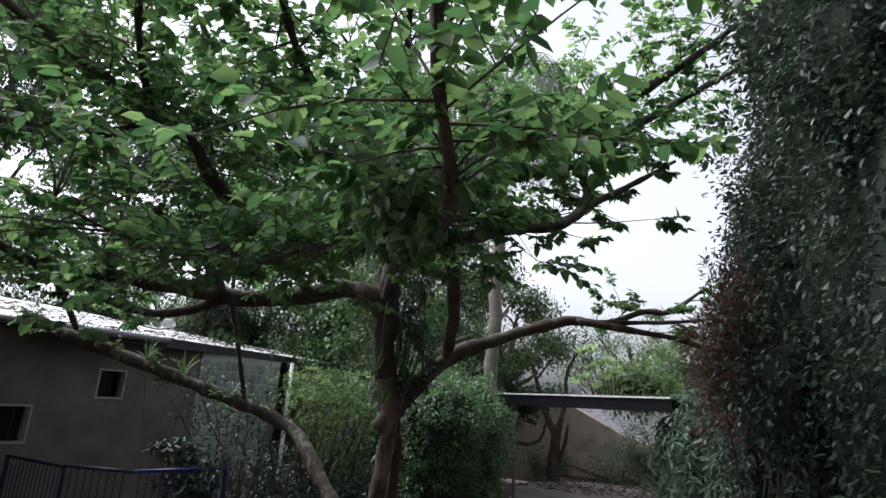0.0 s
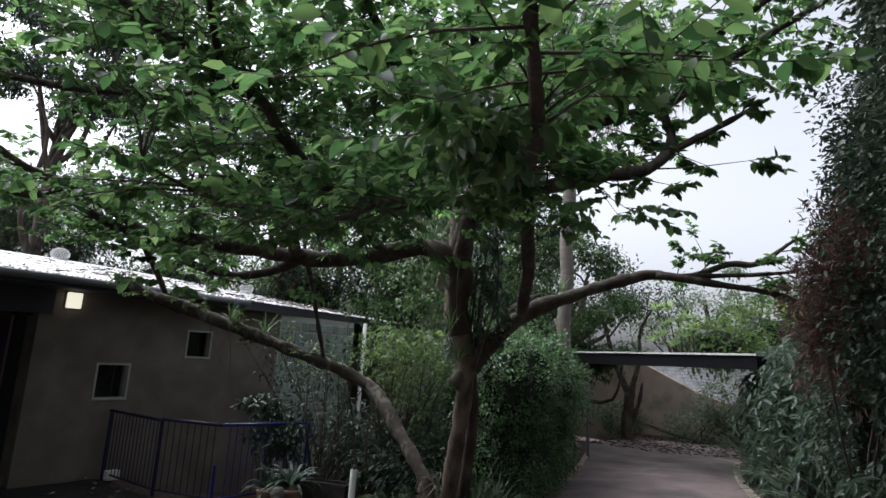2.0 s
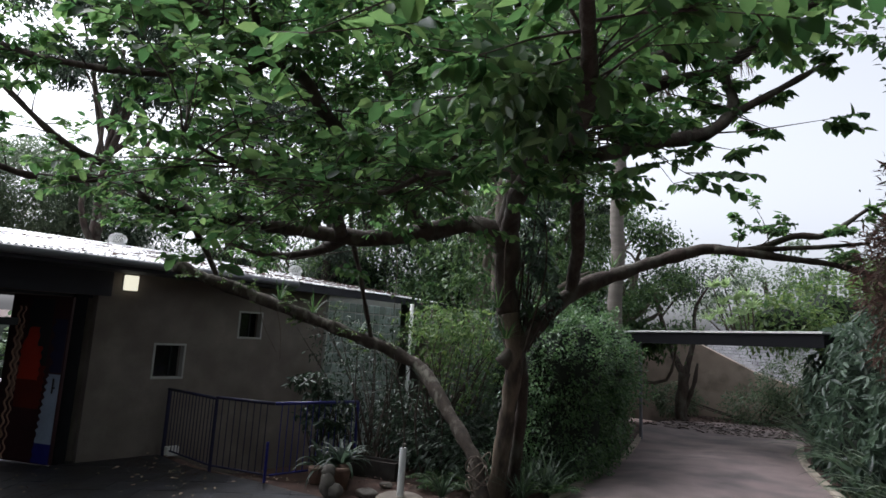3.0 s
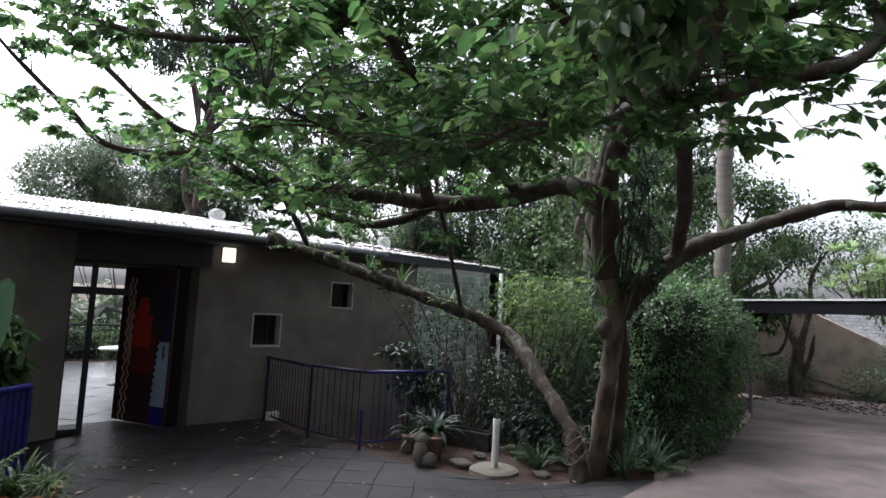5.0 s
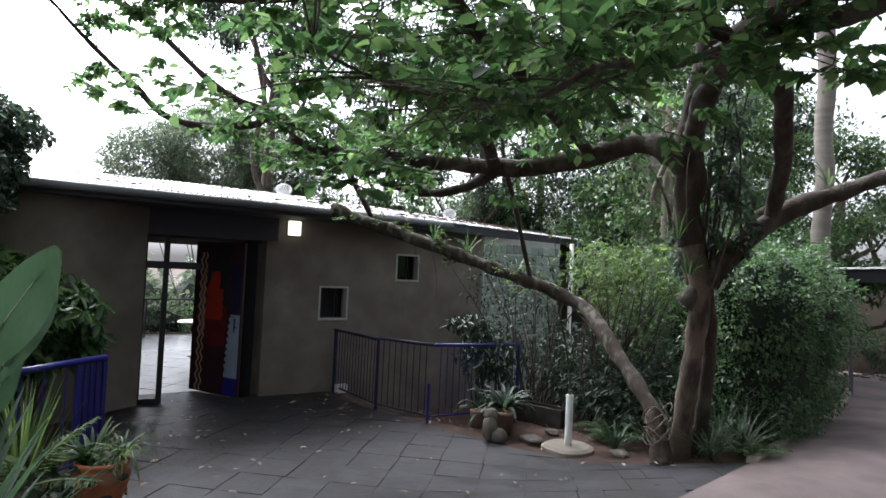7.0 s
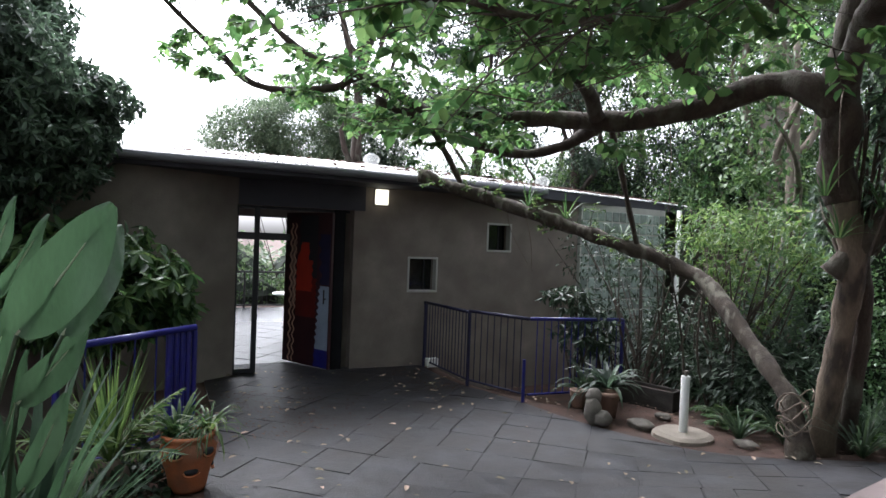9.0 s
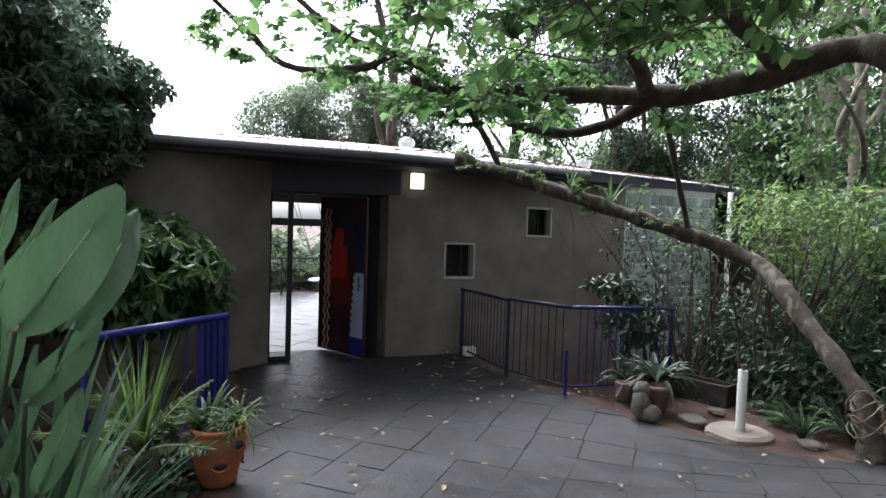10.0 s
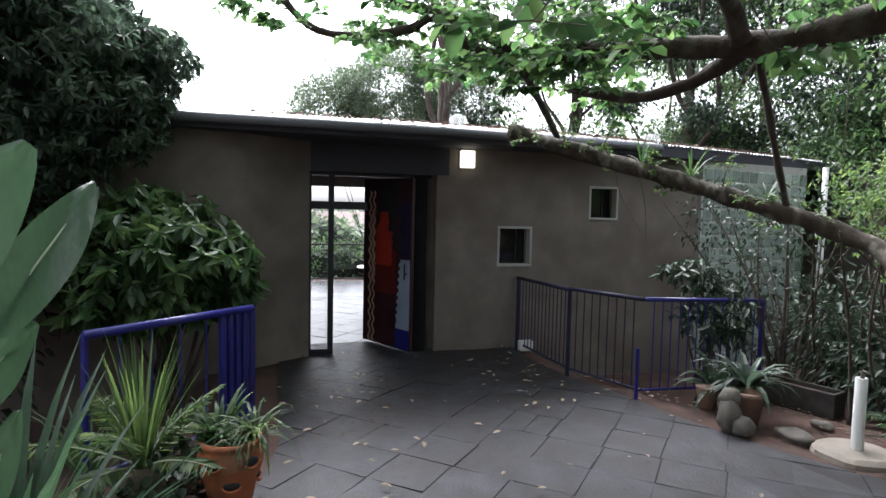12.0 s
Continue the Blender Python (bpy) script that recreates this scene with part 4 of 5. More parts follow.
def straps(name, centre, n, length, width, mat, label, category, parent=None, lean_=0.55, droop=0.9, group="", segs=5, seed=0, rise=0.0):
    """A tuft of long arching leaves from one root."""
    r = np.random.default_rng(seed + int(abs(centre[0] * 100)))
    vs, fs = [], []
    for k in range(n):
        a = r.uniform(0, 2 * math.pi)
        out = np.array([math.cos(a), math.sin(a), 0])
        side = np.array([-math.sin(a), math.cos(a), 0])
        tilt = lean_ * r.uniform(0.2, 1.3)
        L, W = length * r.uniform(0.6, 1.15), width * r.uniform(0.7, 1.2)
        p = np.array([0, 0, 0.0]) + out * 0.02
        ang = math.pi / 2 - tilt
        o = len(vs)
        for i in range(segs + 1):
            t = i / segs
            w = W * 0.5 * (1 - t ** 2.2) * (0.5 + 0.5 * min(1, t * 4)) + 0.0008
            h = np.array([0, 0, 0.25 * w])
            vs += [p + side * w + h, p - side * w + h, p]
            ang -= droop * r.uniform(0.7, 1.3) / segs * (0.4 + t)
            p = p + (out * math.cos(ang) + np.array([0, 0, math.sin(ang)])) * L / segs
        for i in range(segs):
            q = o + i * 3
            fs += [(q, q + 2, q + 5, q + 3), (q + 2, q + 1, q + 4, q + 5)]
    if parent is None:
        ob = thing(name, centre, label, category, group)
        mesh_of("leaves", vs, fs, mat, ob)
        return ob
    m = mesh_of(name, vs, fs, mat, parent)
    m.location = centre
    return m


def fronds(name, n, length, mat, parent, at, tilt=0.7, droop=1.0, leaflet=0.12, pairs=16, seed=0, width=0.12, hang=0.0):
    """Feather leaves: arching midribs with paired leaflets."""
    r = np.random.default_rng(seed)
    rib, base, al, size = [], [], [], []
    for k in range(n):
        a = 2 * math.pi * k / n + r.uniform(-0.3, 0.3)
        out, side = np.array([math.cos(a), math.sin(a), 0]), np.array([-math.sin(a), math.cos(a), 0])
        ang = math.pi / 2 - tilt * r.uniform(0.5, 1.3)
        p = np.array(at, float)
        pts = [np.append(p, 0.012 * length)]
        L = length * r.uniform(0.8, 1.15)
        for i in range(12):
            ang -= droop * r.uniform(0.8, 1.2) / 12
            d = out * math.cos(ang) + np.array([0, 0, math.sin(ang)])
            p = p + d * L / 12
            pts.append(np.append(p, 0.012 * length * (1 - i / 13)))
        pts = np.array(pts)
        rib.append(tube_data(pts, 4, cap=False))
        for j in range(pairs):
            t = 0.2 + 0.8 * j / pairs
            i = min(11, int(t * 12))
            q = pts[i, :3] + (pts[i + 1, :3] - pts[i, :3]) * (t * 12 - i)
            ax = unit(pts[i + 1, :3] - pts[i, :3])
            for sg in (-1, 1):
                base.append(q)
                al.append(side * sg + ax * 0.7 + np.array([0, 0, -0.15 - hang]) + r.normal(size=3) * 0.12)
                size.append(leaflet * (0.45 + math.sin(math.pi * min(1, t * 0.95))) * 0.8)
    v, f = join_data(rib)
    mesh_of("frond_ribs", v, f, "rib", parent)
    leaves(name, np.array(base), np.array(al), np.array(size), mat, parent, width, 0.1, 0.15, shape=1)


# epiphytes in the fork
for k, (x, y, z, n) in enumerate(((-2.6, 6.3, 2.0, 26), (-2.4, 6.5, 2.25, 18), (-2.72, 6.28, 2.35, 14), (-3.0, 6.2, 3.42, 12), (-1.9, 7.5, 2.95, 14), (-5.9, 5.4, 2.33, 16), (-5.0, 6.15, 1.98, 16), (-5.5, 5.7, 2.18, 14), (-2.45, 6.9, 2.5, 12))):
    straps("epiphyte", (x, y, z), n, 0.38, 0.018, "leafmid", "tuft of thin green leaves growing on the bark", "epiphyte", group="epiphytes on the tree", seed=k, lean_=1.0)

# palms behind
for x, y, z, r, lab in ((-3.42, 10.75, 9.0, 0.125, ""), (-9.15, 14.2, 11.5, 0.28, "")):
    palm = thing("palm_tree", (x, y, ground_z(x, y)), "tall palm with a pale ringed trunk and drooping grey-green fronds", "palm tree", "palm trees")
    pts = [(0.02 * math.sin(k), 0, k * 0.25, r * (1.12 if k < 2 else 1.0) * (1 + 0.035 * (k % 2))) for k in range(int(z * 4))]
    tube("trunk", pts, "palmbark", palm, 14, 0.08, straight=True)
    fronds("fronds", 16, 2.7, "leafgrey", palm, (0, 0, z - 0.4), 1.0, 2.0, 0.75, 42, 5, 0.05, 1.0)
    fronds("dry_fronds", 11, 2.6, "twine", palm, (0, 0, z - 0.6), 1.9, 1.2, 0.8, 34, 9, 0.03, 1.4)


def tall_tree(x, y, h, r, mat, n, size, seed, label, crown_low=0.35, trunk=0.16, group="background trees", gap=0.5):
    q = np.random.default_rng(seed)
    z0 = ground_z(x, y)
    ob = thing("tree", (x, y, z0), label, "tree", group)
    top = h * 0.8
    tr = [(0, 0, -0.2, trunk * 1.3), (q.normal() * 0.1, q.normal() * 0.1, h * 0.3, trunk), (q.normal() * 0.3, q.normal() * 0.3, top, trunk * 0.35)]
    tube("trunk", tr, "barkpale" if mat == "leafmid" else "bark", ob, 9, 0.2, 0.3)
    base, al, wood = [], [], []
    clumps = 34
    for k in range(clumps):
        a = q.uniform(0, 2 * math.pi)
        hh = h * q.uniform(crown_low, 0.97)
        wide_ = r * math.sin(math.pi * (0.18 + 0.75 * (hh / h - crown_low) / (1 - crown_low))) * q.uniform(0.35, 1.0)
        c = np.array([math.cos(a) * wide_, math.sin(a) * wide_, hh])
        if k < 9:
            z1 = hh * q.uniform(0.4, 0.75)
            m1 = np.array([c[0] * 0.35, c[1] * 0.35, z1 + (hh - z1) * 0.2]) + q.normal(size=3) * 0.2
            m2 = np.array([c[0] * 0.75, c[1] * 0.75, z1 + (hh - z1) * 0.65]) + q.normal(size=3) * 0.25
            wood.append(tube_data(curve_points([(0, 0, z1, trunk * 0.5), (*m1, trunk * 0.42), (*m2, trunk * 0.25), (*c, 0.015)], 0.3), 6, 0.15))
        cr = r * q.uniform(0.16, 0.36)
        m = int(n / clumps)
        p, d = blob_points(m, c, (cr, cr, cr * 0.6), 0.9, 0.5, seed * 31 + k)
        base.append(p)
        al.append(d * 0.4 + q.normal(size=p.shape) * 0.7 + np.array([0, 0, -0.5]))
    v, f = join_data(wood)
    tagged(mesh_of("branchwork", v, f, "barkpale" if mat == "leafmid" else "bark", ob, smooth=True), kind="stuff")
    base, al = np.vstack(base), np.vstack(al)
    leaves("crown", base, al, size * q.uniform(0.6, 1.3, len(base)), mat, ob, 0.45, shape=1)
    return ob


DARK = "tall dark evergreen tree with dense drooping leaves"
GREEN = "tall leafy green tree with gaps of sky in its crown"
for k, (x, y, h, r, mat, n, size, lab, low) in enumerate((
        (-15.5, 16.0, 13.0, 4.6, "leafmid", 24000, 0.17, GREEN, 0.15), (-11.0, 17.5, 12.5, 4.2, "leafdark", 24000, 0.16, DARK, 0.12),
        (-9.2, 17.5, 10.5, 2.8, "leafmid", 20000, 0.15, GREEN, 0.15), (-17.5, 10.5, 12.0, 4.2, "leafdark", 22000, 0.17, DARK, 0.12),
        (-24.0, 18.0, 15, 6.0, "leafmid", 16000, 0.25, GREEN, 0.1),
        (-9.5, 13.9, 9.3, 3.3, "leafmid", 16000, 0.13, GREEN, 0.35), (-5.6, 15.5, 5.7, 2.2, "leafmid", 13000, 0.12, GREEN, 0.35),
        (-6.6, 11.5, 7.6, 2.8, "leafmid", 9000, 0.12, GREEN, 0.3), (-14.4, 12.6, 11.0, 3.6, "leafdark", 20000, 0.15, DARK, 0.3),
        (-3.4, 22.5, 5.6, 2.6, "leafgrey", 8000, 0.14, "grey-green bushy tree behind the car port", 0.35), (-0.2, 22.0, 5.0, 2.4, "leafyellow", 8000, 0.14, "fresh green tree behind the car port", 0.3),
        (-14.5, 5.6, 11.5, 2.4, "leafdark", 20000, 0.13, DARK, 0.66),
        (-18.6, -1.5, 3.0, 2.0, "leafdark", 6000, 0.13, DARK, 0.2), (2.4, 13.0, 6.0, 2.4, "leafdark", 9000, 0.12, DARK, 0.1),
        # unseen trees behind the camera, added to keep front light off the wall
        (5.5, -1.5, 9.0, 4.0, "leafdark", 9000, 0.26, DARK, 0.08), (-3.0, -6.0, 8.0, 3.8, "leafmid", 9000, 0.26, GREEN, 0.08), (7.0, 3.0, 9.0, 4.0, "leafdark", 9000, 0.26, DARK, 0.05), (1.5, -6.5, 9.0, 4.0, "leafdark", 9000, 0.26, DARK, 0.08))):
    tall_tree(x, y, h, r, mat, n, size, 200 + k, lab, low)
lowtree = thing("forked_tree", (-4.9, 17.95, 0), "dark tree with a forked trunk in front of the garden wall", "tree")
tube("trunk", [(0, 0, -0.1, 0.19), (0.05, 0, 0.9, 0.15), (0.1, 0, 1.3, 0.16)], "bark", lowtree, 12, 0.2)
tube("limb", [(0.1, 0, 1.2, 0.11), (-0.4, 0.1, 2.1, 0.08), (-0.8, 0.2, 3.2, 0.05), (-1.3, 0.2, 4.2, 0.02)], "bark", lowtree, 10, 0.2)
tube("limb", [(0.1, 0, 1.2, 0.11), (0.3, 0.1, 2.2, 0.07), (0.35, 0.2, 3.2, 0.045), (0.9, 0.3, 4.1, 0.015)], "bark", lowtree, 10, 0.2)
tube("limb", [(0.1, 0, 0.3, 0.07), (0.35, 0, 1.0, 0.06), (0.45, 0, 1.6, 0.03)], "bark", lowtree, 10, 0.2)
tube("limb", [(-0.7, 0.2, 2.8, 0.035), (-0.2, 0.4, 3.6, 0.025), (0.2, 0.5, 4.3, 0.01)], "bark", lowtree, 8, 0.2)
p, d = blob_points(2600, (-0.2, 0.3, 3.9), (1.6, 1.0, 0.8), 0.9, 0.5, 55)
leaves("crown", p, d * 0.4 + rng.normal(size=p.shape) * 0.6 + np.array([0, 0, -0.4]), 0.12 * rng.uniform(0.6, 1.3, len(p)), "leafdark", lowtree, 0.4, shape=1)

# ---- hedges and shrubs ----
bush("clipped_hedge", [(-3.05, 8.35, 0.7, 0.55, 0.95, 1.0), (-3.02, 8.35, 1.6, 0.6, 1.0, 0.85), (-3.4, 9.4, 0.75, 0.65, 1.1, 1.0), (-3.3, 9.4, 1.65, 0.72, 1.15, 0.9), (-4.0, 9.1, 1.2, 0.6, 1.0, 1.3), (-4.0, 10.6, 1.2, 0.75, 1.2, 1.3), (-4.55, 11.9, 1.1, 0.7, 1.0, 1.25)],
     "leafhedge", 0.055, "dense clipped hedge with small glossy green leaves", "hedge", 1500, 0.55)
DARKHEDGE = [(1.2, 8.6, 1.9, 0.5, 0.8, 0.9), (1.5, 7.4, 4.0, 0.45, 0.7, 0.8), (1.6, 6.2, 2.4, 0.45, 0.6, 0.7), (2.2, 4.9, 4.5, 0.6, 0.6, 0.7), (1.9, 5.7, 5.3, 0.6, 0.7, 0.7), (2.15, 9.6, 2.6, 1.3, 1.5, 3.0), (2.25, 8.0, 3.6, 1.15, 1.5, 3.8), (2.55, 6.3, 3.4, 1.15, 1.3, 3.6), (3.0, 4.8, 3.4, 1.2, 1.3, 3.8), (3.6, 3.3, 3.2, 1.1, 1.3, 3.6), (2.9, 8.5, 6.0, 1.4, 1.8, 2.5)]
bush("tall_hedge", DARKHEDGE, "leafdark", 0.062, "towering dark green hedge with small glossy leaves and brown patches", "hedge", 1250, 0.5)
p, d = blob_points(13000, (1.22, 6.65, 2.75), (0.45, 0.75, 0.7), 0.6, 0.4, 77)
dry = thing("dry_creeper", (2.15, 7.0, 0.2), "patch of dry brown creeper hanging in the dark hedge", "creeper")
leaves("twiggy_leaves", p - np.array([2.15, 7.0, 0.2]), d + rng.normal(size=p.shape) * 0.9, 0.1 * rng.uniform(0.5, 1.3, len(p)), "drycreeper", dry, 0.17, shape=1)
bush("undergrowth", [(0.95, 9.4, 0.8, 0.6, 0.8, 1.0), (0.3, 11.2, 1.0, 0.6, 0.9, 1.3), (-0.2, 12.9, 1.1, 0.65, 1.0, 1.4), (0.4, 12.4, 1.7, 0.7, 0.9, 1.2), (1.5, 7.6, 0.7, 0.5, 0.8, 0.8), (2.0, 5.6, 0.6, 0.5, 0.8, 0.7), (0.9, 10.3, 1.6, 0.5, 0.7, 0.6)],
     "leafshade", 0.2, "tangled green undergrowth below the dark hedge", "shrub", 240, 0.3, core=0.7, whorl=3, hang=0.8)
k = 0
for x, y, n, ln in ((0.35, 10.2, 34, 1.5), (0.0, 11.6, 34, 1.7), (0.8, 9.0, 34, 1.3), (-0.5, 12.8, 34, 1.8), (1.15, 8.0, 30, 1.2), (1.35, 7.0, 30, 1.0), (0.75, 8.3, 22, 0.8), (1.7, 6.0, 30, 1.0), (-0.9, 14.3, 30, 1.7), (0.4, 9.2, 20, 0.7), (1.9, 5.0, 26, 0.9)):
    k += 1
    straps("bamboo_like_clump", (x, y, ground_z(x, y)), n + 4, ln * 0.95, 0.08, "bladeedge" if k % 3 == 0 else "strap", "clump of long arching pale-edged leaves beside the driveway", "strap-leaved plant", group="clumps beside the driveway", seed=k, droop=1.7, segs=7)
for x, y, n, ln in ((-2.85, 7.3, 40, 0.95), (-3.1, 7.7, 40, 1.0), (-2.75, 7.9, 34, 0.8), (-2.5, 7.15, 26, 0.6), (-3.4, 7.3, 30, 0.8), (-3.3, 6.75, 20, 0.45), (-2.6, 6.75, 20, 0.5), (-3.6, 6.5, 20, 0.4)):
    k += 1
    straps("grassy_clump", (x, y, ground_z(x, y)), n + 20, ln * 1.15, 0.024, "strap", "tuft of long green strap leaves at the foot of the hedge", "strap-leaved plant", group="tufts in the planting bed", seed=k, droop=1.3)
bush("feathery_shrub", [(-4.7, 7.6, 1.75, 0.6, 0.6, 0.4), (-5.1, 8.3, 1.9, 0.7, 0.7, 0.5), (-4.1, 7.9, 2.0, 0.5, 0.6, 0.4), (-4.7, 7.7, 2.15, 0.6, 0.6, 0.3), (-3.7, 7.8, 1.75, 0.35, 0.4, 0.4), (-5.7, 8.4, 2.2, 0.6, 0.6, 0.3), (-4.3, 7.5, 1.2, 0.4, 0.4, 0.3)],
     "leafyellow", 0.075, "airy yellow-green shrub with fine leaves", "shrub", 230, 0.38, core=0, whorl=5)
bush("screen_shrub", [(-4.2, 8.6, 0.9, 0.9, 0.7, 0.9), (-5.2, 8.9, 0.8, 0.8, 0.7, 0.9), (-3.5, 7.9, 0.7, 0.35, 0.5, 0.7), (-4.8, 9.4, 1.6, 0.9, 0.7, 0.7)],
     "leafshade", 0.09, "loose dark green shrub between the hedge and the glass blocks", "shrub", 300, 0.35, core=0, whorl=3, hang=0.5)
bush("glossy_shrub", [(-4.5, 7.6, 0.35, 0.9, 0.7, 0.5), (-3.9, 7.5, 0.4, 0.5, 0.5, 0.5), (-5.4, 7.9, 0.4, 0.8, 0.7, 0.6)], "leafdark", 0.12, "low dark shrub with drooping leaves", "shrub", 330, 0.35, core=0.6)
bush("sapling", [(-5.7, 6.2, 0.75, 0.4, 0.35, 0.35), (-5.9, 6.1, 1.15, 0.3, 0.3, 0.2)], "leafdark", 0.12, "slender shrub with drooping leaves behind the railing", "shrub", 300, 0.36, core=0, whorl=6, hang=0.7)
bush("broadleaf_bush", [(-6.3, 0.95, 1.25, 0.6, 0.62, 0.42), (-6.1, 0.4, 1.3, 0.6, 0.6, 0.5), (-6.55, 0.6, 1.6, 0.5, 0.5, 0.38), (-6.0, 0.75, 1.0, 0.4, 0.4, 0.3), (-6.4, 1.2, 1.15, 0.35, 0.35, 0.3)],
     "leafmid", 0.17, "rounded bush with dark glossy drooping leaflets", "bush", 560, 0.38, core=0.5, hang=0.75, whorl=7, at=(-6.2, 0.75, -0.05))
bush("dark_tree", [(-7.6, -0.1, 3.9, 0.55, 0.35, 0.7), (-7.2, -0.9, 4.4, 0.7, 0.6, 0.8), (-6.95, 0.5, 3.2, 0.5, 0.42, 0.35), (-6.5, -0.25, 3.1, 0.9, 0.75, 0.8), (-6.3, -1.0, 3.6, 1.2, 1.0, 1.0), (-6.8, 0.25, 2.7, 0.7, 0.5, 0.45), (-6.0, -1.3, 2.6, 1.0, 0.8, 0.9), (-6.3, -0.5, 2.3, 0.8, 0.7, 0.6)],
     "leafshade", 0.1, "dark overhanging tree beside the eave with dense narrow leaves", "tree", 1250, 0.4, core=0.3, at=(-6.4, -1.6, -0.3), whorl=5)
bush("wall_shrub", [(-5.9, -1.0, 1.2, 0.9, 0.9, 1.2), (-5.0, -1.6, 0.9, 0.9, 0.8, 1.0)], "leafdark", 0.13, "dark shrub against the curved wall", "shrub", 260, 0.4)
rosettes = thing("rosette_shrub", (-2.4, 14.1, 0.0), "pale grey-green shrub of leafy rosettes growing over the car port edge", "shrub")
for q, (x, z) in enumerate(((-2.82, 2.62), (-2.55, 2.95), (-2.74, 3.3), (-2.16, 2.75), (-1.98, 2.9), (-2.41, 2.55), (-2.5, 3.3), (-2.3, 3.05), (-2.62, 2.75), (-2.1, 3.1))):
    foot = (x + 2.4, -0.2 + 0.05 * math.sin(q * 3), z)
    straps("rosette", foot, 26, 0.3, 0.075, "leafpale", "", "", rosettes, 0.9, 0.8, seed=60 + q)
    tube("stem", [(foot[0] * 0.6, 0.45, 2.25, 0.022), (foot[0] * 0.8, 0.2, 2.3 + (z - 2.3) * 0.4, 0.018), (foot[0], foot[1], z, 0.012)], "bark", rosettes, 6)
bush("climber", [(-1.8, 15.2, 2.7, 1.0, 0.9, 0.6), (-1.2, 17.5, 3.0, 1.6, 1.2, 0.9)], "leafyellow", 0.13, "fresh green climber over the car port", "climber", 200, 0.5, core=0.5, stems=False)
bush("wall_planting", [(-3.2, 19.2, 0.4, 1.0, 0.4, 0.6), (-1.5, 19.0, 0.6, 1.2, 0.5, 0.9), (-2.4, 19.3, 1.1, 0.9, 0.4, 0.8), (-5.6, 19.3, 0.4, 0.8, 0.4, 0.5), (-0.5, 18.0, 0.8, 0.9, 0.9, 1.0)], "leafgrey", 0.12, "low scrub along the garden wall", "shrub", 420, 0.3, core=0, shape=1)

bush("grey_tree", [(-19.0, 5.2, 5.3, 1.9, 1.9, 1.5), (-19.4, 3.4, 4.8, 1.5, 1.4, 1.2), (-18.6, 7.0, 4.8, 1.6, 1.6, 1.7)], "leafgrey", 0.12, "dense rounded grey-green tree beyond the roof", "tree", 620, 0.36, core=0, shape=1)
bush("terrace_bush", [(-17.0, 1.0, 0.1, 0.9, 1.2, 1.0), (-17.2, 3.2, -0.1, 0.9, 1.4, 1.0), (-17.0, 5.2, 0.1, 0.9, 1.2, 1.0)], "leafmid", 0.12, "leafy bushes below the terrace railing", "bush", 160, 0.4, core=0.7)
bush("stem_shrub", [(-6.6, 7.5, 0.6, 0.5, 0.5, 0.7), (-5.9, 8.3, 0.7, 0.5, 0.6, 0.6)], "leafdark", 0.1, "thin-leaved shrub in front of the glass blocks", "shrub", 110, 0.3, core=0)

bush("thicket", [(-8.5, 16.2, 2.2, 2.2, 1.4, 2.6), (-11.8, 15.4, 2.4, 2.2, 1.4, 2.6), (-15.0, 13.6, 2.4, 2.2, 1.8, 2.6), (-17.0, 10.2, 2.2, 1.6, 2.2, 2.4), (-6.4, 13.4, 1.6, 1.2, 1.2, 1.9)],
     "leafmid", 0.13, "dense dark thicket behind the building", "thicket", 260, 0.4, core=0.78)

bush("trunk_creeper", [(-2.42, 6.7, 2.55, 0.22, 0.22, 0.5), (-2.5, 6.62, 3.15, 0.22, 0.2, 0.35), (-2.95, 6.75, 2.3, 0.16, 0.2, 0.4), (-2.45, 6.6, 3.7, 0.25, 0.25, 0.35)],
     "leafshade", 0.1, "climbing leaves hugging the tree trunk", "creeper", 420, 0.42, core=0, whorl=3, hang=0.8, at=(-2.6, 6.52, 1.9))
bush("leggy_shrub", [(-5.3, 6.8, 1.75, 0.55, 0.45, 0.4), (-5.9, 7.1, 1.2, 0.6, 0.5, 0.6), (-4.9, 6.95, 0.8, 0.4, 0.4, 0.5), (-6.6, 7.0, 1.8, 0.5, 0.5, 0.5)], "leafdark", 0.08, "leggy shrub with sparse small leaves under the leaning trunk", "shrub", 95, 0.4, core=0)
coil = thing("rope_coil", (-2.93, 6.33, 0.18), "tangle of dry vine stems looped round the trunk base", "vine stems")
rr_ = np.random.default_rng(31)
for q in range(7):
    ph, rad = rr_.uniform(0, 6), rr_.uniform(0.1, 0.15)
    tilt_ = rr_.uniform(-0.5, 0.5)
    pts = [(rad * math.cos(ph + a), rad * math.sin(ph + a), 0.1 + q * 0.05 + 0.08 * math.sin(a * 1.7 + q) + tilt_ * rad * math.cos(a), 0.007) for a in np.linspace(0, 6.0, 14)]
    tube("vine", pts, "twine", coil, 5, 0.1, 0.05)
for q, (a, b, c_) in enumerate((((-5.9, 5.35, 2.3), (-5.95, 5.5, 1.9), (-6.05, 5.6, 1.5)), ((-6.1, 5.2, 2.35), (-6.1, 5.3, 2.0), (-6.0, 5.5, 1.6)), ((-2.6, 6.3, 3.3), (-2.45, 6.0, 3.0), (-2.5, 6.1, 2.4)), ((-3.9, 5.7, 3.1), (-3.85, 5.7, 2.8), (-3.9, 5.75, 2.2)))):
    hang_ = thing("hanging_root", a, "thin dry aerial root hanging from a limb", "aerial root", "hanging roots")
    tube("root", [(0, 0, 0, 0.006), (b[0] - a[0], b[1] - a[1], b[2] - a[2], 0.005), (c_[0] - a[0], c_[1] - a[1], c_[2] - a[2], 0.003)], "twine", hang_, 5)

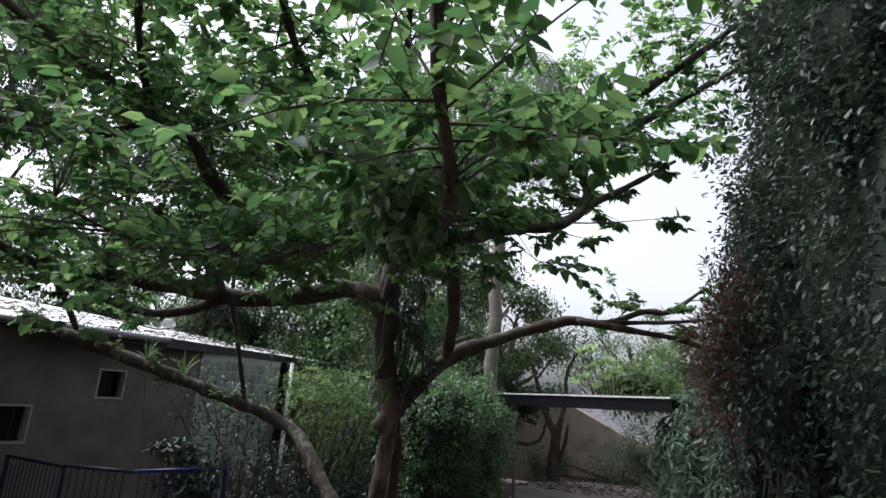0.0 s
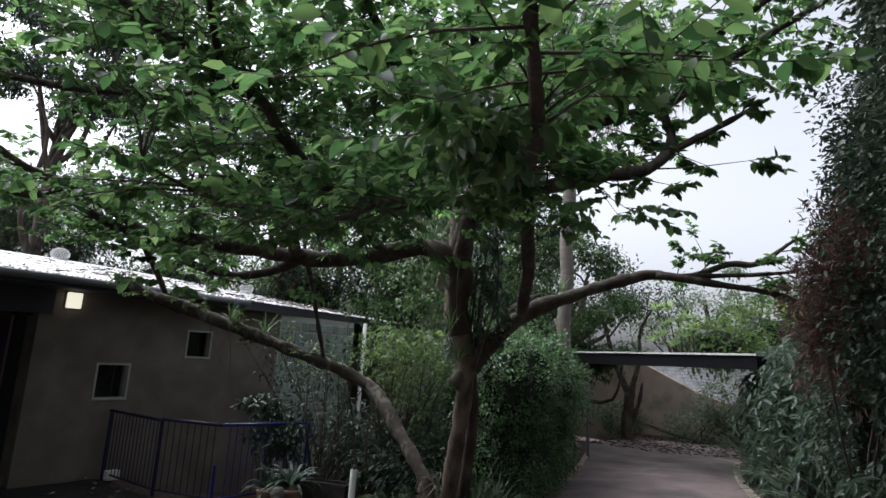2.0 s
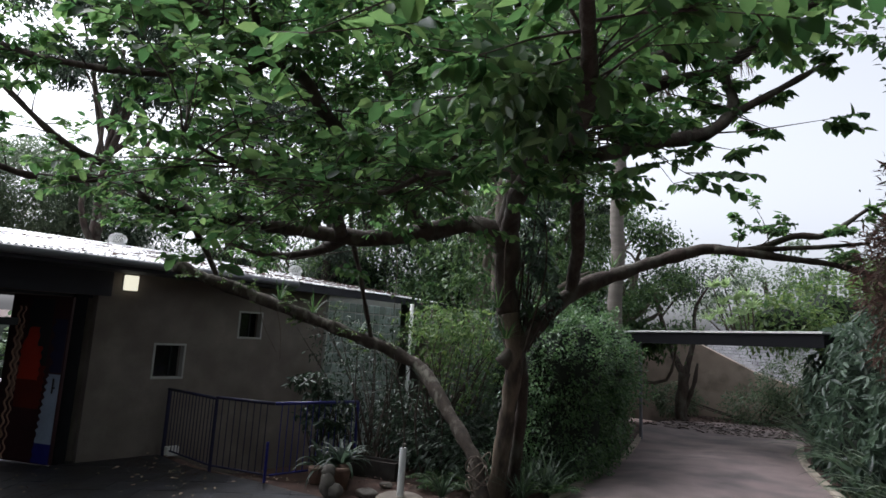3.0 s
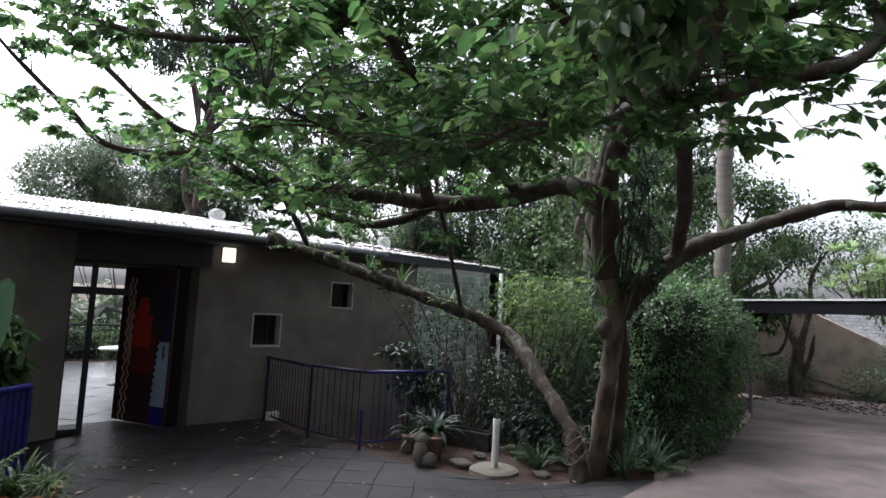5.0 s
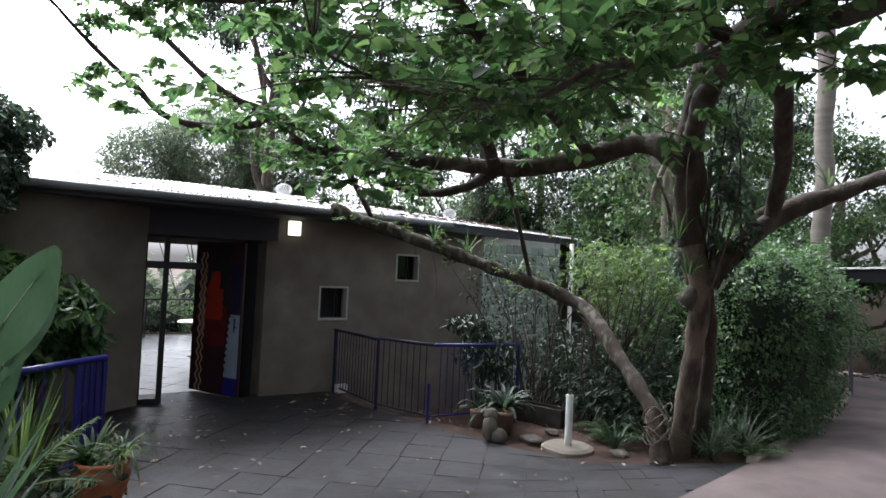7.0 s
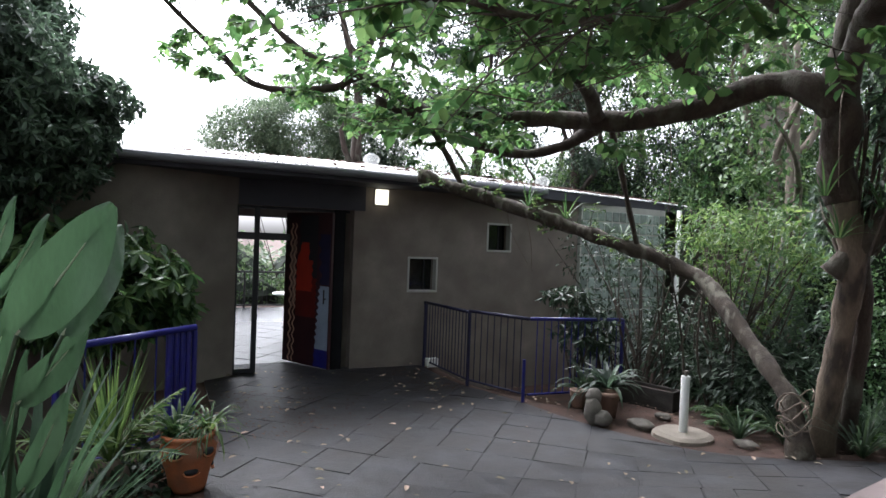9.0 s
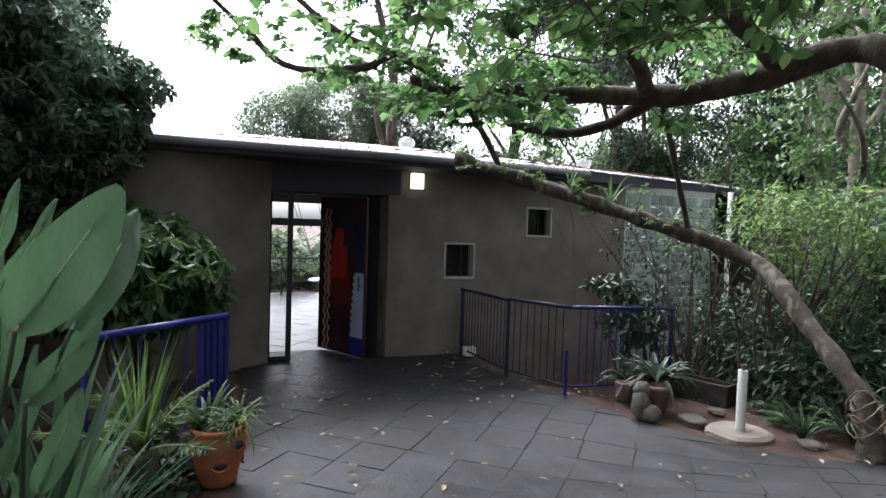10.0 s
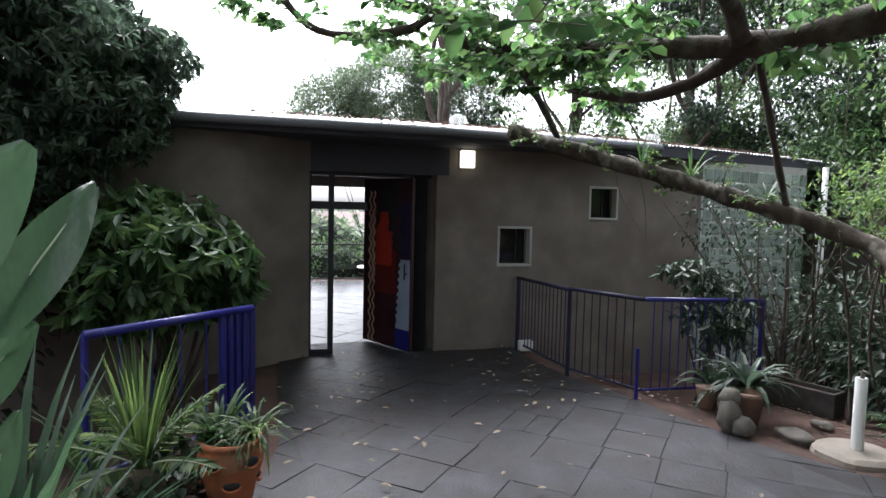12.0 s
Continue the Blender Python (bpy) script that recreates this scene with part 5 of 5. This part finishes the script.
bush("distant_woods", [(-40, -14 + 6 * q, -2.0, 4, 4, 3.4) for q in range(7)], "leafgrey", 0.5, "hazy green woods far below the terrace", "woods", 14, 0.6, core=0.85, stems=False, kind="stuff")

# thin stems among the shrubs
thin = thing("saplings", (-4.8, 7.3, -0.2), "bare dark stems of young shrubs", "shrub stems")
data = []
r = np.random.default_rng(12)
for q in range(16):
    x, y = r.normal() * 0.5, r.normal() * 0.4
    data.append(tube_data(curve_points([(x, y, 0, 0.016), (x + r.normal() * 0.15, y + r.normal() * 0.15, 0.9, 0.013), (x + r.normal() * 0.5, y + r.normal() * 0.4, 1.9, 0.006)], 0.2), 6, 0.1))
v, f = join_data(data)
tagged(mesh_of("stemwork", v, f, "bark", thin, smooth=True), kind="stuff")

# ---- strelitzia in the corner ----
strel = thing("bird_of_paradise", (-3.1, 0.55, -0.02), "large bird of paradise plant with broad paddle-shaped leaves", "plant")


def paddle(root, p0, p1, width, turn, bend=0.12, mat="paddle"):
    root, p0, p1 = (np.array(c, float) for c in (root, p0, p1))
    length = float(np.linalg.norm(p1 - p0))
    d = (p1 - p0) / length
    mid = root * 0.45 + p0 * 0.55 + np.array([0, 0, 0.1])
    tube("stalk", [(*root, 0.014), (*mid, 0.011), (*p0, 0.008)], "strap", strel, 7)
    p1 = p0
    side = unit(np.cross(d, [math.cos(turn), math.sin(turn), 0.15]))
    up = np.cross(side, d)
    vs, fs = [], []
    n, m = 14, 6
    for i in range(n + 1):
        t = i / n
        c = p1 + d * length * t + up * (-bend * length * t * t)
        w = width * 0.5 * (math.sin(math.pi * min(1, t ** 0.75 * 0.93 + 0.05)) ** 0.65)
        for j in range(m + 1):
            u = 2 * j / m - 1
            vs.append(c + side * u * w + up * (0.22 * abs(u) ** 1.3 * w + 0.012 * math.sin(9 * t + 3 * u)))
    for i in range(n):
        for j in range(m):
            a = i * (m + 1) + j
            fs.append((a, a + 1, a + m + 2, a + m + 1))
    mesh_of("blade", vs, fs, mat, strel, smooth=True)
    rib = [(*(p1 + d * length * t + up * (-bend * length * t * t - 0.004)), 0.007 * (1 - t) + 0.001) for t in np.linspace(0, 1, 8)]
    tube("midrib", rib, "rib", strel, 5, straight=True)


# rows: start and end of the blade, width, facing
PADDLES = [((-2.1, 0.86, 1.46), (-2.25, 1.16, 1.96), 0.25, 0.45), ((-2.45, 0.95, 1.4), (-2.88, 1.17, 1.9), 0.19, 0.5), ((-2.45, 0.66, 1.6), (-2.49, 0.79, 1.97), 0.07, 0.8),
           ((-2.5, 0.7, 1.55), (-2.63, 0.89, 1.9), 0.08, 1.0), ((-2.7, 0.78, 0.66), (-2.69, 0.95, 1.08), 0.13, 0.5), ((-2.45, 0.8, 1.12), (-2.62, 1.05, 1.4), 0.17, 0.9),
           ((-2.5, 0.6, 1.0), (-2.6, 0.8, 1.55), 0.15, 1.0), ((-2.75, 0.45, 1.1), (-2.6, 0.3, 1.75), 0.28, 0.4), ((-3.0, 0.4, 1.3), (-3.1, 0.5, 1.9), 0.22, 0.4), ((-2.5, 0.7, 0.8), (-2.6, 0.85, 1.3), 0.12, 1.2)]
for p0, p1, w_, t_ in PADDLES:
    root = Vector((-2.95 + 0.12 * math.sin(p1[0] * 90), 0.55 + 0.12 * math.cos(p0[1] * 70), 0.0)) - Vector((-3.1, 0.55, -0.02))
    q0, q1 = Vector(p0) - Vector((-3.1, 0.55, -0.02)), Vector(p1) - Vector((-3.1, 0.55, -0.02))
    paddle(root, q0, q1, w_, t_)
straps("lower_leaves", (0.1, 0.2, 0), 46, 1.2, 0.07, "paddle", "", "", strel, 0.5, 0.5)
straps("lower_leaves", (0.45, 0.1, 0), 22, 0.85, 0.05, "paddle", "", "", strel, 0.5, 0.6, seed=3)

# cycad and potted plants
cycad = thing("cycad", (-4.2, 1.0, ground_z(-4.2, 1.0)), "young cycad with stiff feathery leaves in the bed", "cycad")
fronds("fronds", 9, 0.62, "leafyellow", cycad, (0, 0, 0.24), 0.85, 0.6, 0.13, 24, 3, 0.16)
straps("upright_leaves", (0, 0, 0.2), 60, 0.78, 0.022, "leafyellow", "", "", cycad, 0.32, 0.25)
lathe("trunk", [(0.0, -0.02), (0.12, 0.0), (0.13, 0.12), (0.1, 0.22), (0, 0.26)], "twine", cycad, 14)
bush("ground_creeper", [(-4.15, 1.2, 0.05, 0.3, 0.22, 0.2), (-4.4, 1.15, 0.1, 0.25, 0.2, 0.22), (-3.9, 1.0, 0.05, 0.3, 0.25, 0.2)], "leafdark", 0.08, "ivy creeping below the cycad", "creeper", 260, 0.7, core=0)

tpot = thing("strawberry_pot", (-4.15, 1.5, 0.0), "terracotta pot with open pockets beside the paving", "plant pot")
lathe("body", [(0, 0), (0.12, 0), (0.13, 0.03), (0.145, 0.12), (0.185, 0.24), (0.192, 0.31), (0.17, 0.35), (0.172, 0.37), (0.185, 0.385), (0.182, 0.41), (0.155, 0.405), (0.15, 0.36), (0, 0.34)], "terracotta", tpot, 32)
for a, z in ((-0.5, 0.3), (0.75, 0.3), (2.1, 0.3), (3.4, 0.3), (0.1, 0.17), (1.5, 0.17), (4.6, 0.17)):
    rad = 0.188 if z > 0.2 else 0.158
    # flat dark lump imitates the shaded hollow; the pot has no hole
    bm = bmesh.new()
    bmesh.ops.create_uvsphere(bm, u_segments=14, v_segments=8, radius=0.045)
    for v_ in bm.verts:
        v_.co = Vector((v_.co.x * 1.1, v_.co.y * 0.35, v_.co.z * 0.6))
    q = part("pocket", bm, "dark", tpot, "planting pocket with its inner shade as a dark lump", True)
    q.matrix_basis = Matrix.Rotation(a, 4, "Z") @ Matrix.Translation((rad, 0, z)) @ Matrix.Rotation(radians(90), 4, "Z")
    lip = [(rad + 0.012 - 0.006 * abs(math.cos(u)), 0.052 * math.cos(u), z - 0.006 - 0.03 * math.sin(u), 0.009) for u in np.linspace(0, math.pi, 9)]
    lp = tube("lip", lip, "terracotta", tpot, 6, straight=True)
    lp.matrix_basis = Matrix.Rotation(a, 4, "Z")
straps("bromeliad", (-4.22, 1.43, 0.37), 34, 0.36, 0.04, "leafmid", "green bromeliad rosette in the terracotta pot", "bromeliad", seed=4, lean_=0.9)
straps("spider_plant", (-4.19, 1.64, 0.38), 60, 0.36, 0.02, "leafyellow", "spider plant spilling over the terracotta pot", "spider plant", seed=5, lean_=0.9, droop=2.4)
straps("dry_tuft", (-4.08, 1.54, 0.37), 18, 0.2, 0.018, "litter", "withered pale leaves in the pot", "dry leaves", seed=6, lean_=1.2, droop=2.4)
bush("pot_creeper", [(-4.12, 1.42, 0.39, 0.1, 0.09, 0.06)], "leafmid", 0.05, "small creeping plant with round leaves in the terracotta pot", "creeper", 2500, 0.8, core=0, stems=False)
for x, y, n, ln in ((-4.8, 1.45, 20, 0.3), (-3.8, 0.6, 30, 0.6), (-3.5, 0.9, 24, 0.5), (-4.6, 0.6, 24, 0.6)):
    k += 1
    straps("strap_plant", (x, y, ground_z(x, y)), n, ln, 0.03, "leafmid", "low tuft of strap leaves beside the paving", "strap-leaved plant", group="tufts beside the paving", seed=k)

for x, y, n, ln in ((-3.45, 6.95, 11, 0.42), (-4.2, 7.0, 10, 0.38), (-2.45, 7.15, 12, 0.45), (-3.9, 6.75, 9, 0.3)):
    fern = thing("fern", (x, y, ground_z(x, y)), "low green fern with feathery fronds in the bed", "fern", "ferns in the planting bed")
    fronds("fronds", n, ln, "leafmid", fern, (0, 0, 0.0), 0.8, 1.0, 0.09, 18, int(-x * 10), 0.3)

# pots by the railing
opot = thing("plant_pot", (-4.62, 5.72, 0.0), "old clay flower pot with a spreading striped plant", "plant pot")
lathe("body", [(0, 0), (0.085, 0), (0.12, 0.24), (0.13, 0.24), (0.13, 0.28), (0.11, 0.28), (0.1, 0.24), (0, 0.23)], "oldpot", opot, 24)
opot2 = thing("plant_pot", (-5.05, 5.65, 0.0), "small dark clay pot behind the carved stone", "plant pot")
lathe("body", [(0, 0), (0.07, 0), (0.1, 0.18), (0.105, 0.2), (0.09, 0.2), (0, 0.18)], "oldpot", opot2, 20)
trough = thing("planter_trough", (-4.95, 6.55, -0.02), "long dark concrete planting trough", "planter", turn=20)
bm = bmesh.new()
for lo, hi in (((-0.4, -0.12, 0), (0.4, 0.12, 0.03)), ((-0.4, -0.12, 0.03), (0.4, -0.09, 0.24)), ((-0.4, 0.09, 0.03), (0.4, 0.12, 0.24)), ((-0.4, -0.09, 0.03), (-0.37, 0.09, 0.24)), ((0.37, -0.09, 0.03), (0.4, 0.09, 0.24))):
    add_box(bm, lo, hi, 0.004)
part("body", bm, "darkstone", trough)
box("soil", (-0.37, -0.09, 0.03), (0.37, 0.09, 0.2), "soil", trough)
statue = thing("garden_statue", (-4.5, 5.42, 0.0), "worn grey stone garden ornament with rounded lumps", "garden ornament")
bm = bmesh.new()
for c, rr in (((0, 0, 0.13), (0.1, 0.085, 0.15)), ((-0.03, 0.03, 0.27), (0.085, 0.08, 0.09)), ((0.1, 0.05, 0.07), (0.1, 0.09, 0.09))):
    made = bmesh.ops.create_icosphere(bm, subdivisions=3, radius=1)["verts"]
    for v_ in made:
        kk = 1 + 0.18 * noise.noise(v_.co * 1.8 + Vector(c) * 9)
        v_.co = Vector((c[0] + v_.co.x * rr[0] * kk, c[1] + v_.co.y * rr[1] * kk, c[2] + v_.co.z * rr[2] * kk))
part("stone", bm, "stone", statue, smooth=True)
straps("striped_plant", (-4.78, 5.85, 0.25), 40, 0.52, 0.07, "leafshade", "potted plant with long pale-striped leaves", "potted plant", seed=8, lean_=0.95, droop=2.0)
straps("striped_plant", (-5.15, 5.85, 0.1), 30, 0.55, 0.075, "strap", "potted plant with long dark arching leaves", "potted plant", seed=9, lean_=0.8, droop=1.9)

# bollard
bollard = thing("bollard", (-3.86, 6.03, 0.0), "white painted pipe stub set in a rough cement disc", "bollard")
vs, fs = [], []
for ring, (rr, zz) in enumerate(((0.29, -0.03), (0.28, 0.02), (0.23, 0.045), (0.1, 0.05), (0.0, 0.05))):
    for q in range(28):
        a = 2 * math.pi * q / 28
        kk = rr * (1 + 0.1 * noise.noise(Vector((math.cos(a) * 1.5, math.sin(a) * 1.5, 0.3))))
        vs.append((kk * math.cos(a), kk * math.sin(a), zz))
for ring in range(4):
    for q in range(28):
        a, b = ring * 28 + q, ring * 28 + (q + 1) % 28
        fs.append((a, b, b + 28, a + 28))
mesh_of("cement_disc", vs, fs, "cement", bollard)
lathe("pipe", [(0.042, 0.03), (0.042, 0.6), (0.036, 0.605), (0.034, 0.55), (0.0, 0.55)], "white", bollard, 20)
bm = bmesh.new()
rod(bm, (0, 0, 0.55), (0.01, 0, 0.66), 0.014)
rod(bm, (-0.02, 0, 0.64), (0.03, 0.01, 0.65), 0.012)
part("tap", bm, "stone", bollard)
pole = thing("drain_pipe", (-8.0, 10.15, -0.5), "white vertical pipe at the end of the glass block wall", "pipe")
lathe("pipe", [(0.045, 0), (0.045, 3.1), (0, 3.1)], "white", pole, 14)
sw = thing("floor_box", (-7.7, 4.95, -0.06), "small white box at the foot of the railing", "box")
box("body", (-0.05, -0.09, 0.0), (0.05, 0.09, 0.13), "white", sw, 0.004)
for x, y, s_ in ((-4.25, 5.85, 0.16), (-4.4, 6.3, 0.1), (-3.4, 6.35, 0.12), (-3.05, 7.0, 0.14), (-4.9, 6.9, 0.13)):
    bm = bmesh.new()
    bmesh.ops.create_icosphere(bm, subdivisions=3, radius=1)
    for v_ in bm.verts:
        kk = 1 + 0.3 * noise.noise(v_.co * 1.3 + Vector((x, y, 0)) * 5)
        v_.co = Vector((v_.co.x * s_ * kk, v_.co.y * s_ * 0.7 * kk, v_.co.z * s_ * 0.35 * kk))
    ob = part("rock", bm, "stone", None, "", True)
    ob.location = (x, y, ground_z(x, y) + 0.02)
    tagged(ob, "flat brown garden stone on the soil", "rock", "stones in the bed")

# ---- fallen leaves ----
r = np.random.default_rng(5)
pts = np.column_stack([r.uniform(-7.9, -2.3, 560), r.uniform(1.8, 6.6, 560)])
pts = np.array([p_ for p_ in pts if r.random() < 0.28 + 0.5 * (p_[0] < -5.2 and p_[1] > 3.6) + 0.3 * (p_[1] < 2.6)])
b_ = np.column_stack([pts, [ground_z(*q_) + 0.03 for q_ in pts]])
al = np.column_stack([r.normal(size=(len(pts), 2)), np.zeros(len(pts))])
tagged(leaves("fallen_leaves", b_, al, 0.07 * r.uniform(0.5, 1.2, len(pts)), "litter", None, 0.5, 0.5, -0.1, normal=np.tile([0.1, 0.1, 1.0], (len(pts), 1))), "scattered dry brown and yellow leaves on the paving", "fallen leaves")
pts = np.vstack([np.column_stack([r.uniform(-6.9, -5.0, 420), 2.05 + r.normal(size=420) * 0.16 + r.random(420) ** 2 * 1.1]), np.column_stack([r.uniform(-7.8, -6.2, 160), r.uniform(4.2, 4.85, 160)])])
b_ = np.column_stack([pts, [ground_z(*q_) + 0.018 for q_ in pts]])
al = np.column_stack([r.normal(size=(len(pts), 2)), np.zeros(len(pts))])
tagged(leaves("paving_litter", b_, al, 0.035 * r.uniform(0.4, 1.4, len(pts)), "dry", None, 0.4, 0.5, -0.1, normal=np.tile([0.1, 0.1, 1.0], (len(pts), 1))), "drift of small dark dead leaves on the slate by the doorway", "leaf litter")
pts = np.column_stack([r.uniform(-6.0, -1.2, 1800), r.uniform(15.9, 19.6, 1800)])
b_ = np.column_stack([pts, [ground_z(*q_) + 0.02 for q_ in pts]])
al = np.column_stack([r.normal(size=(len(pts), 2)), np.zeros(len(pts))])
tagged(leaves("carport_litter", b_, al, 0.11 * r.uniform(0.4, 1.2, len(pts)), "deadleaf", None, 0.5, 0.5, -0.1, normal=np.tile([0.1, 0.1, 1.0], (len(pts), 1))), "brown dead leaves swept under the car port", "leaf litter")
pts = np.column_stack([r.uniform(-5, -1.8, 2600), r.uniform(5.4, 9.5, 2600)])
pts = pts[(pts[:, 0] < -2.42 - 0.3 * (pts[:, 1] - 6.88)) & (pts[:, 1] > 5.6 + 0.55 * np.maximum(0, pts[:, 0] + 4.2))]
b_ = np.column_stack([pts, [ground_z(*q_) + 0.012 for q_ in pts]])
al = np.column_stack([r.normal(size=(len(pts), 2)), np.zeros(len(pts))])
tagged(leaves("leaf_litter", b_, al, 0.05 * r.uniform(0.4, 1.2, len(pts)), "dry", None, 0.5, 0.5, -0.1, normal=np.tile([0.1, 0.1, 1.0], (len(pts), 1))), "brown leaf litter on the garden soil", "leaf litter")

on_roof = []
r = np.random.default_rng(8)
while len(on_roof) < 900:
    y_, d_ = r.uniform(1.0, 11.5), 2.4 * r.random() ** 1.5
    if noise.noise(Vector((y_ * 1.1, d_ * 1.6, 3))) + 0.25 * smooth(2.0, 6.0, y_) < 0.12:
        continue
    q = coarse[np.argmin(np.abs(coarse[:, 1] - y_))]
    h_ = np.interp(d_, [a for a, b in rows], [b for a, b in rows]) * (1.0 - 0.2 * smooth(5.0, 12.0, y_))
    on_roof.append((q[0] - d_, y_ + 0.1 * d_, 2.76 + h_ + 0.018))
b_ = np.array(on_roof)
al = np.column_stack([r.normal(size=(len(b_), 2)), np.zeros(len(b_))])
tagged(leaves("roof_litter", b_, al, 0.1 * r.uniform(0.5, 1.3, len(b_)), "dry", None, 0.5, 0.4, -0.1, normal=np.tile([0.1, 0.1, 1.0], (len(b_), 1))), "dark fallen leaves and twigs lying on the metal roof", "leaf litter")

# ---- glass blocks and slate pieces ----
gb_mesh = None
for i in range(12):
    for j in range(15):
        x0, z0 = 0.02 + i * 0.196, -0.5 + j * 0.2
        if gb_mesh is None:
            bm = bmesh.new()
            add_box(bm, (-0.088, -0.05, -0.088), (0.088, 0.05, 0.088), 0.014)
            q = part("glass_block", bm, "block", screen)
            gb_mesh = q.data
        else:
            q = new("glass_block", gb_mesh)
            q.parent = screen
        q.matrix_basis = Matrix.Translation(GA) @ Matrix.Rotation(gturn, 4, "Z") @ Matrix.Translation((x0 + 0.098, 0, z0 + 0.1))


def clip(poly, cell):
    """The part of poly inside the convex cell."""
    out = poly
    for i in range(len(cell)):
        a, b = cell[i], cell[(i + 1) % len(cell)]
        res = []
        inside = lambda p_: (b[0] - a[0]) * (p_[1] - a[1]) - (b[1] - a[1]) * (p_[0] - a[0]) >= 0
        for j in range(len(out)):
            p0, p1 = out[j], out[(j + 1) % len(out)]
            i0, i1 = inside(p0), inside(p1)
            if i0:
                res.append(p0)
            if i0 != i1:
                d0 = (b[0] - a[0]) * (p0[1] - a[1]) - (b[1] - a[1]) * (p0[0] - a[0])
                d1 = (b[0] - a[0]) * (p1[1] - a[1]) - (b[1] - a[1]) * (p1[0] - a[0])
                t_ = d0 / (d0 - d1)
                res.append((p0[0] + (p1[0] - p0[0]) * t_, p0[1] + (p1[1] - p0[1]) * t_))
        out = res
        if len(out) < 3:
            return []
    return out


ang = radians(-42)
ca, sa = math.cos(ang), math.sin(ang)
HALL = [(-12.9, 1.62), (-8.62, 1.62), (-8.62, 5.18), (-12.9, 5.18)]


def slate_field(outline, owner, level, cuts_u, cuts_v, seed, proud):
    """Square slates inside an outline, each a piece of its own."""
    r = np.random.default_rng(seed)
    for u0 in cuts_u:
        off = r.normal() * 0.006
        for v0 in cuts_v:
            g = 0.0026
            sp = r.random()
            spans = [(v0 + off, v0 + off + 0.43)] if sp < 0.94 else [(v0 + off, v0 + off + 0.215), (v0 + off + 0.215, v0 + off + 0.43)]
            for va, vb in spans:
                j = lambda: r.normal() * 0.005
                cell = [(u0 + g + j(), va + g + j()), (u0 + 0.44 - g + j(), va + g + j()), (u0 + 0.44 - g + j(), vb - g + j()), (u0 + g + j(), vb - g + j())]
                cell = [(a * ca - b * sa, a * sa + b * ca) for a, b in cell]
                poly = clip(outline, cell)
                if len(poly) < 3:
                    continue
                area = 0.5 * sum(poly[q][0] * poly[(q + 1) % len(poly)][1] - poly[(q + 1) % len(poly)][0] * poly[q][1] for q in range(len(poly)))
                if abs(area) < 0.004:
                    continue
                if area < 0:
                    poly = poly[::-1]
                lift, tx, ty = proud + r.normal() * 0.0008, r.normal() * 0.0025, r.normal() * 0.0025
                cx_, cy_ = poly[0]
                n_ = len(poly)
                vs = [(a, b, level(a, b) + lift + (a - cx_) * tx + (b - cy_) * ty) for a, b in poly] + [(a, b, level(a, b) - 0.012) for a, b in poly]
                fs = [tuple(range(n_))] + [(q, q + n_, (q + 1) % n_ + n_, (q + 1) % n_) for q in range(n_)]
                mesh_of("slate_tile", vs, fs, "slate" if owner is bedding else "hallslate", owner)


slate_field(PAVING, bedding, ground_z, np.arange(-5.64 - 0.44 * 19, 8, 0.44), np.arange(0.158 - 0.43 * 23, 10, 0.43), 21, 0.001)
slate_field(HALL, indoor, lambda a, b: -0.085, np.arange(-5.64 - 0.44 * 24, 2, 0.44), np.arange(0.158 - 0.43 * 36, 4, 0.43), 22, 0.006)
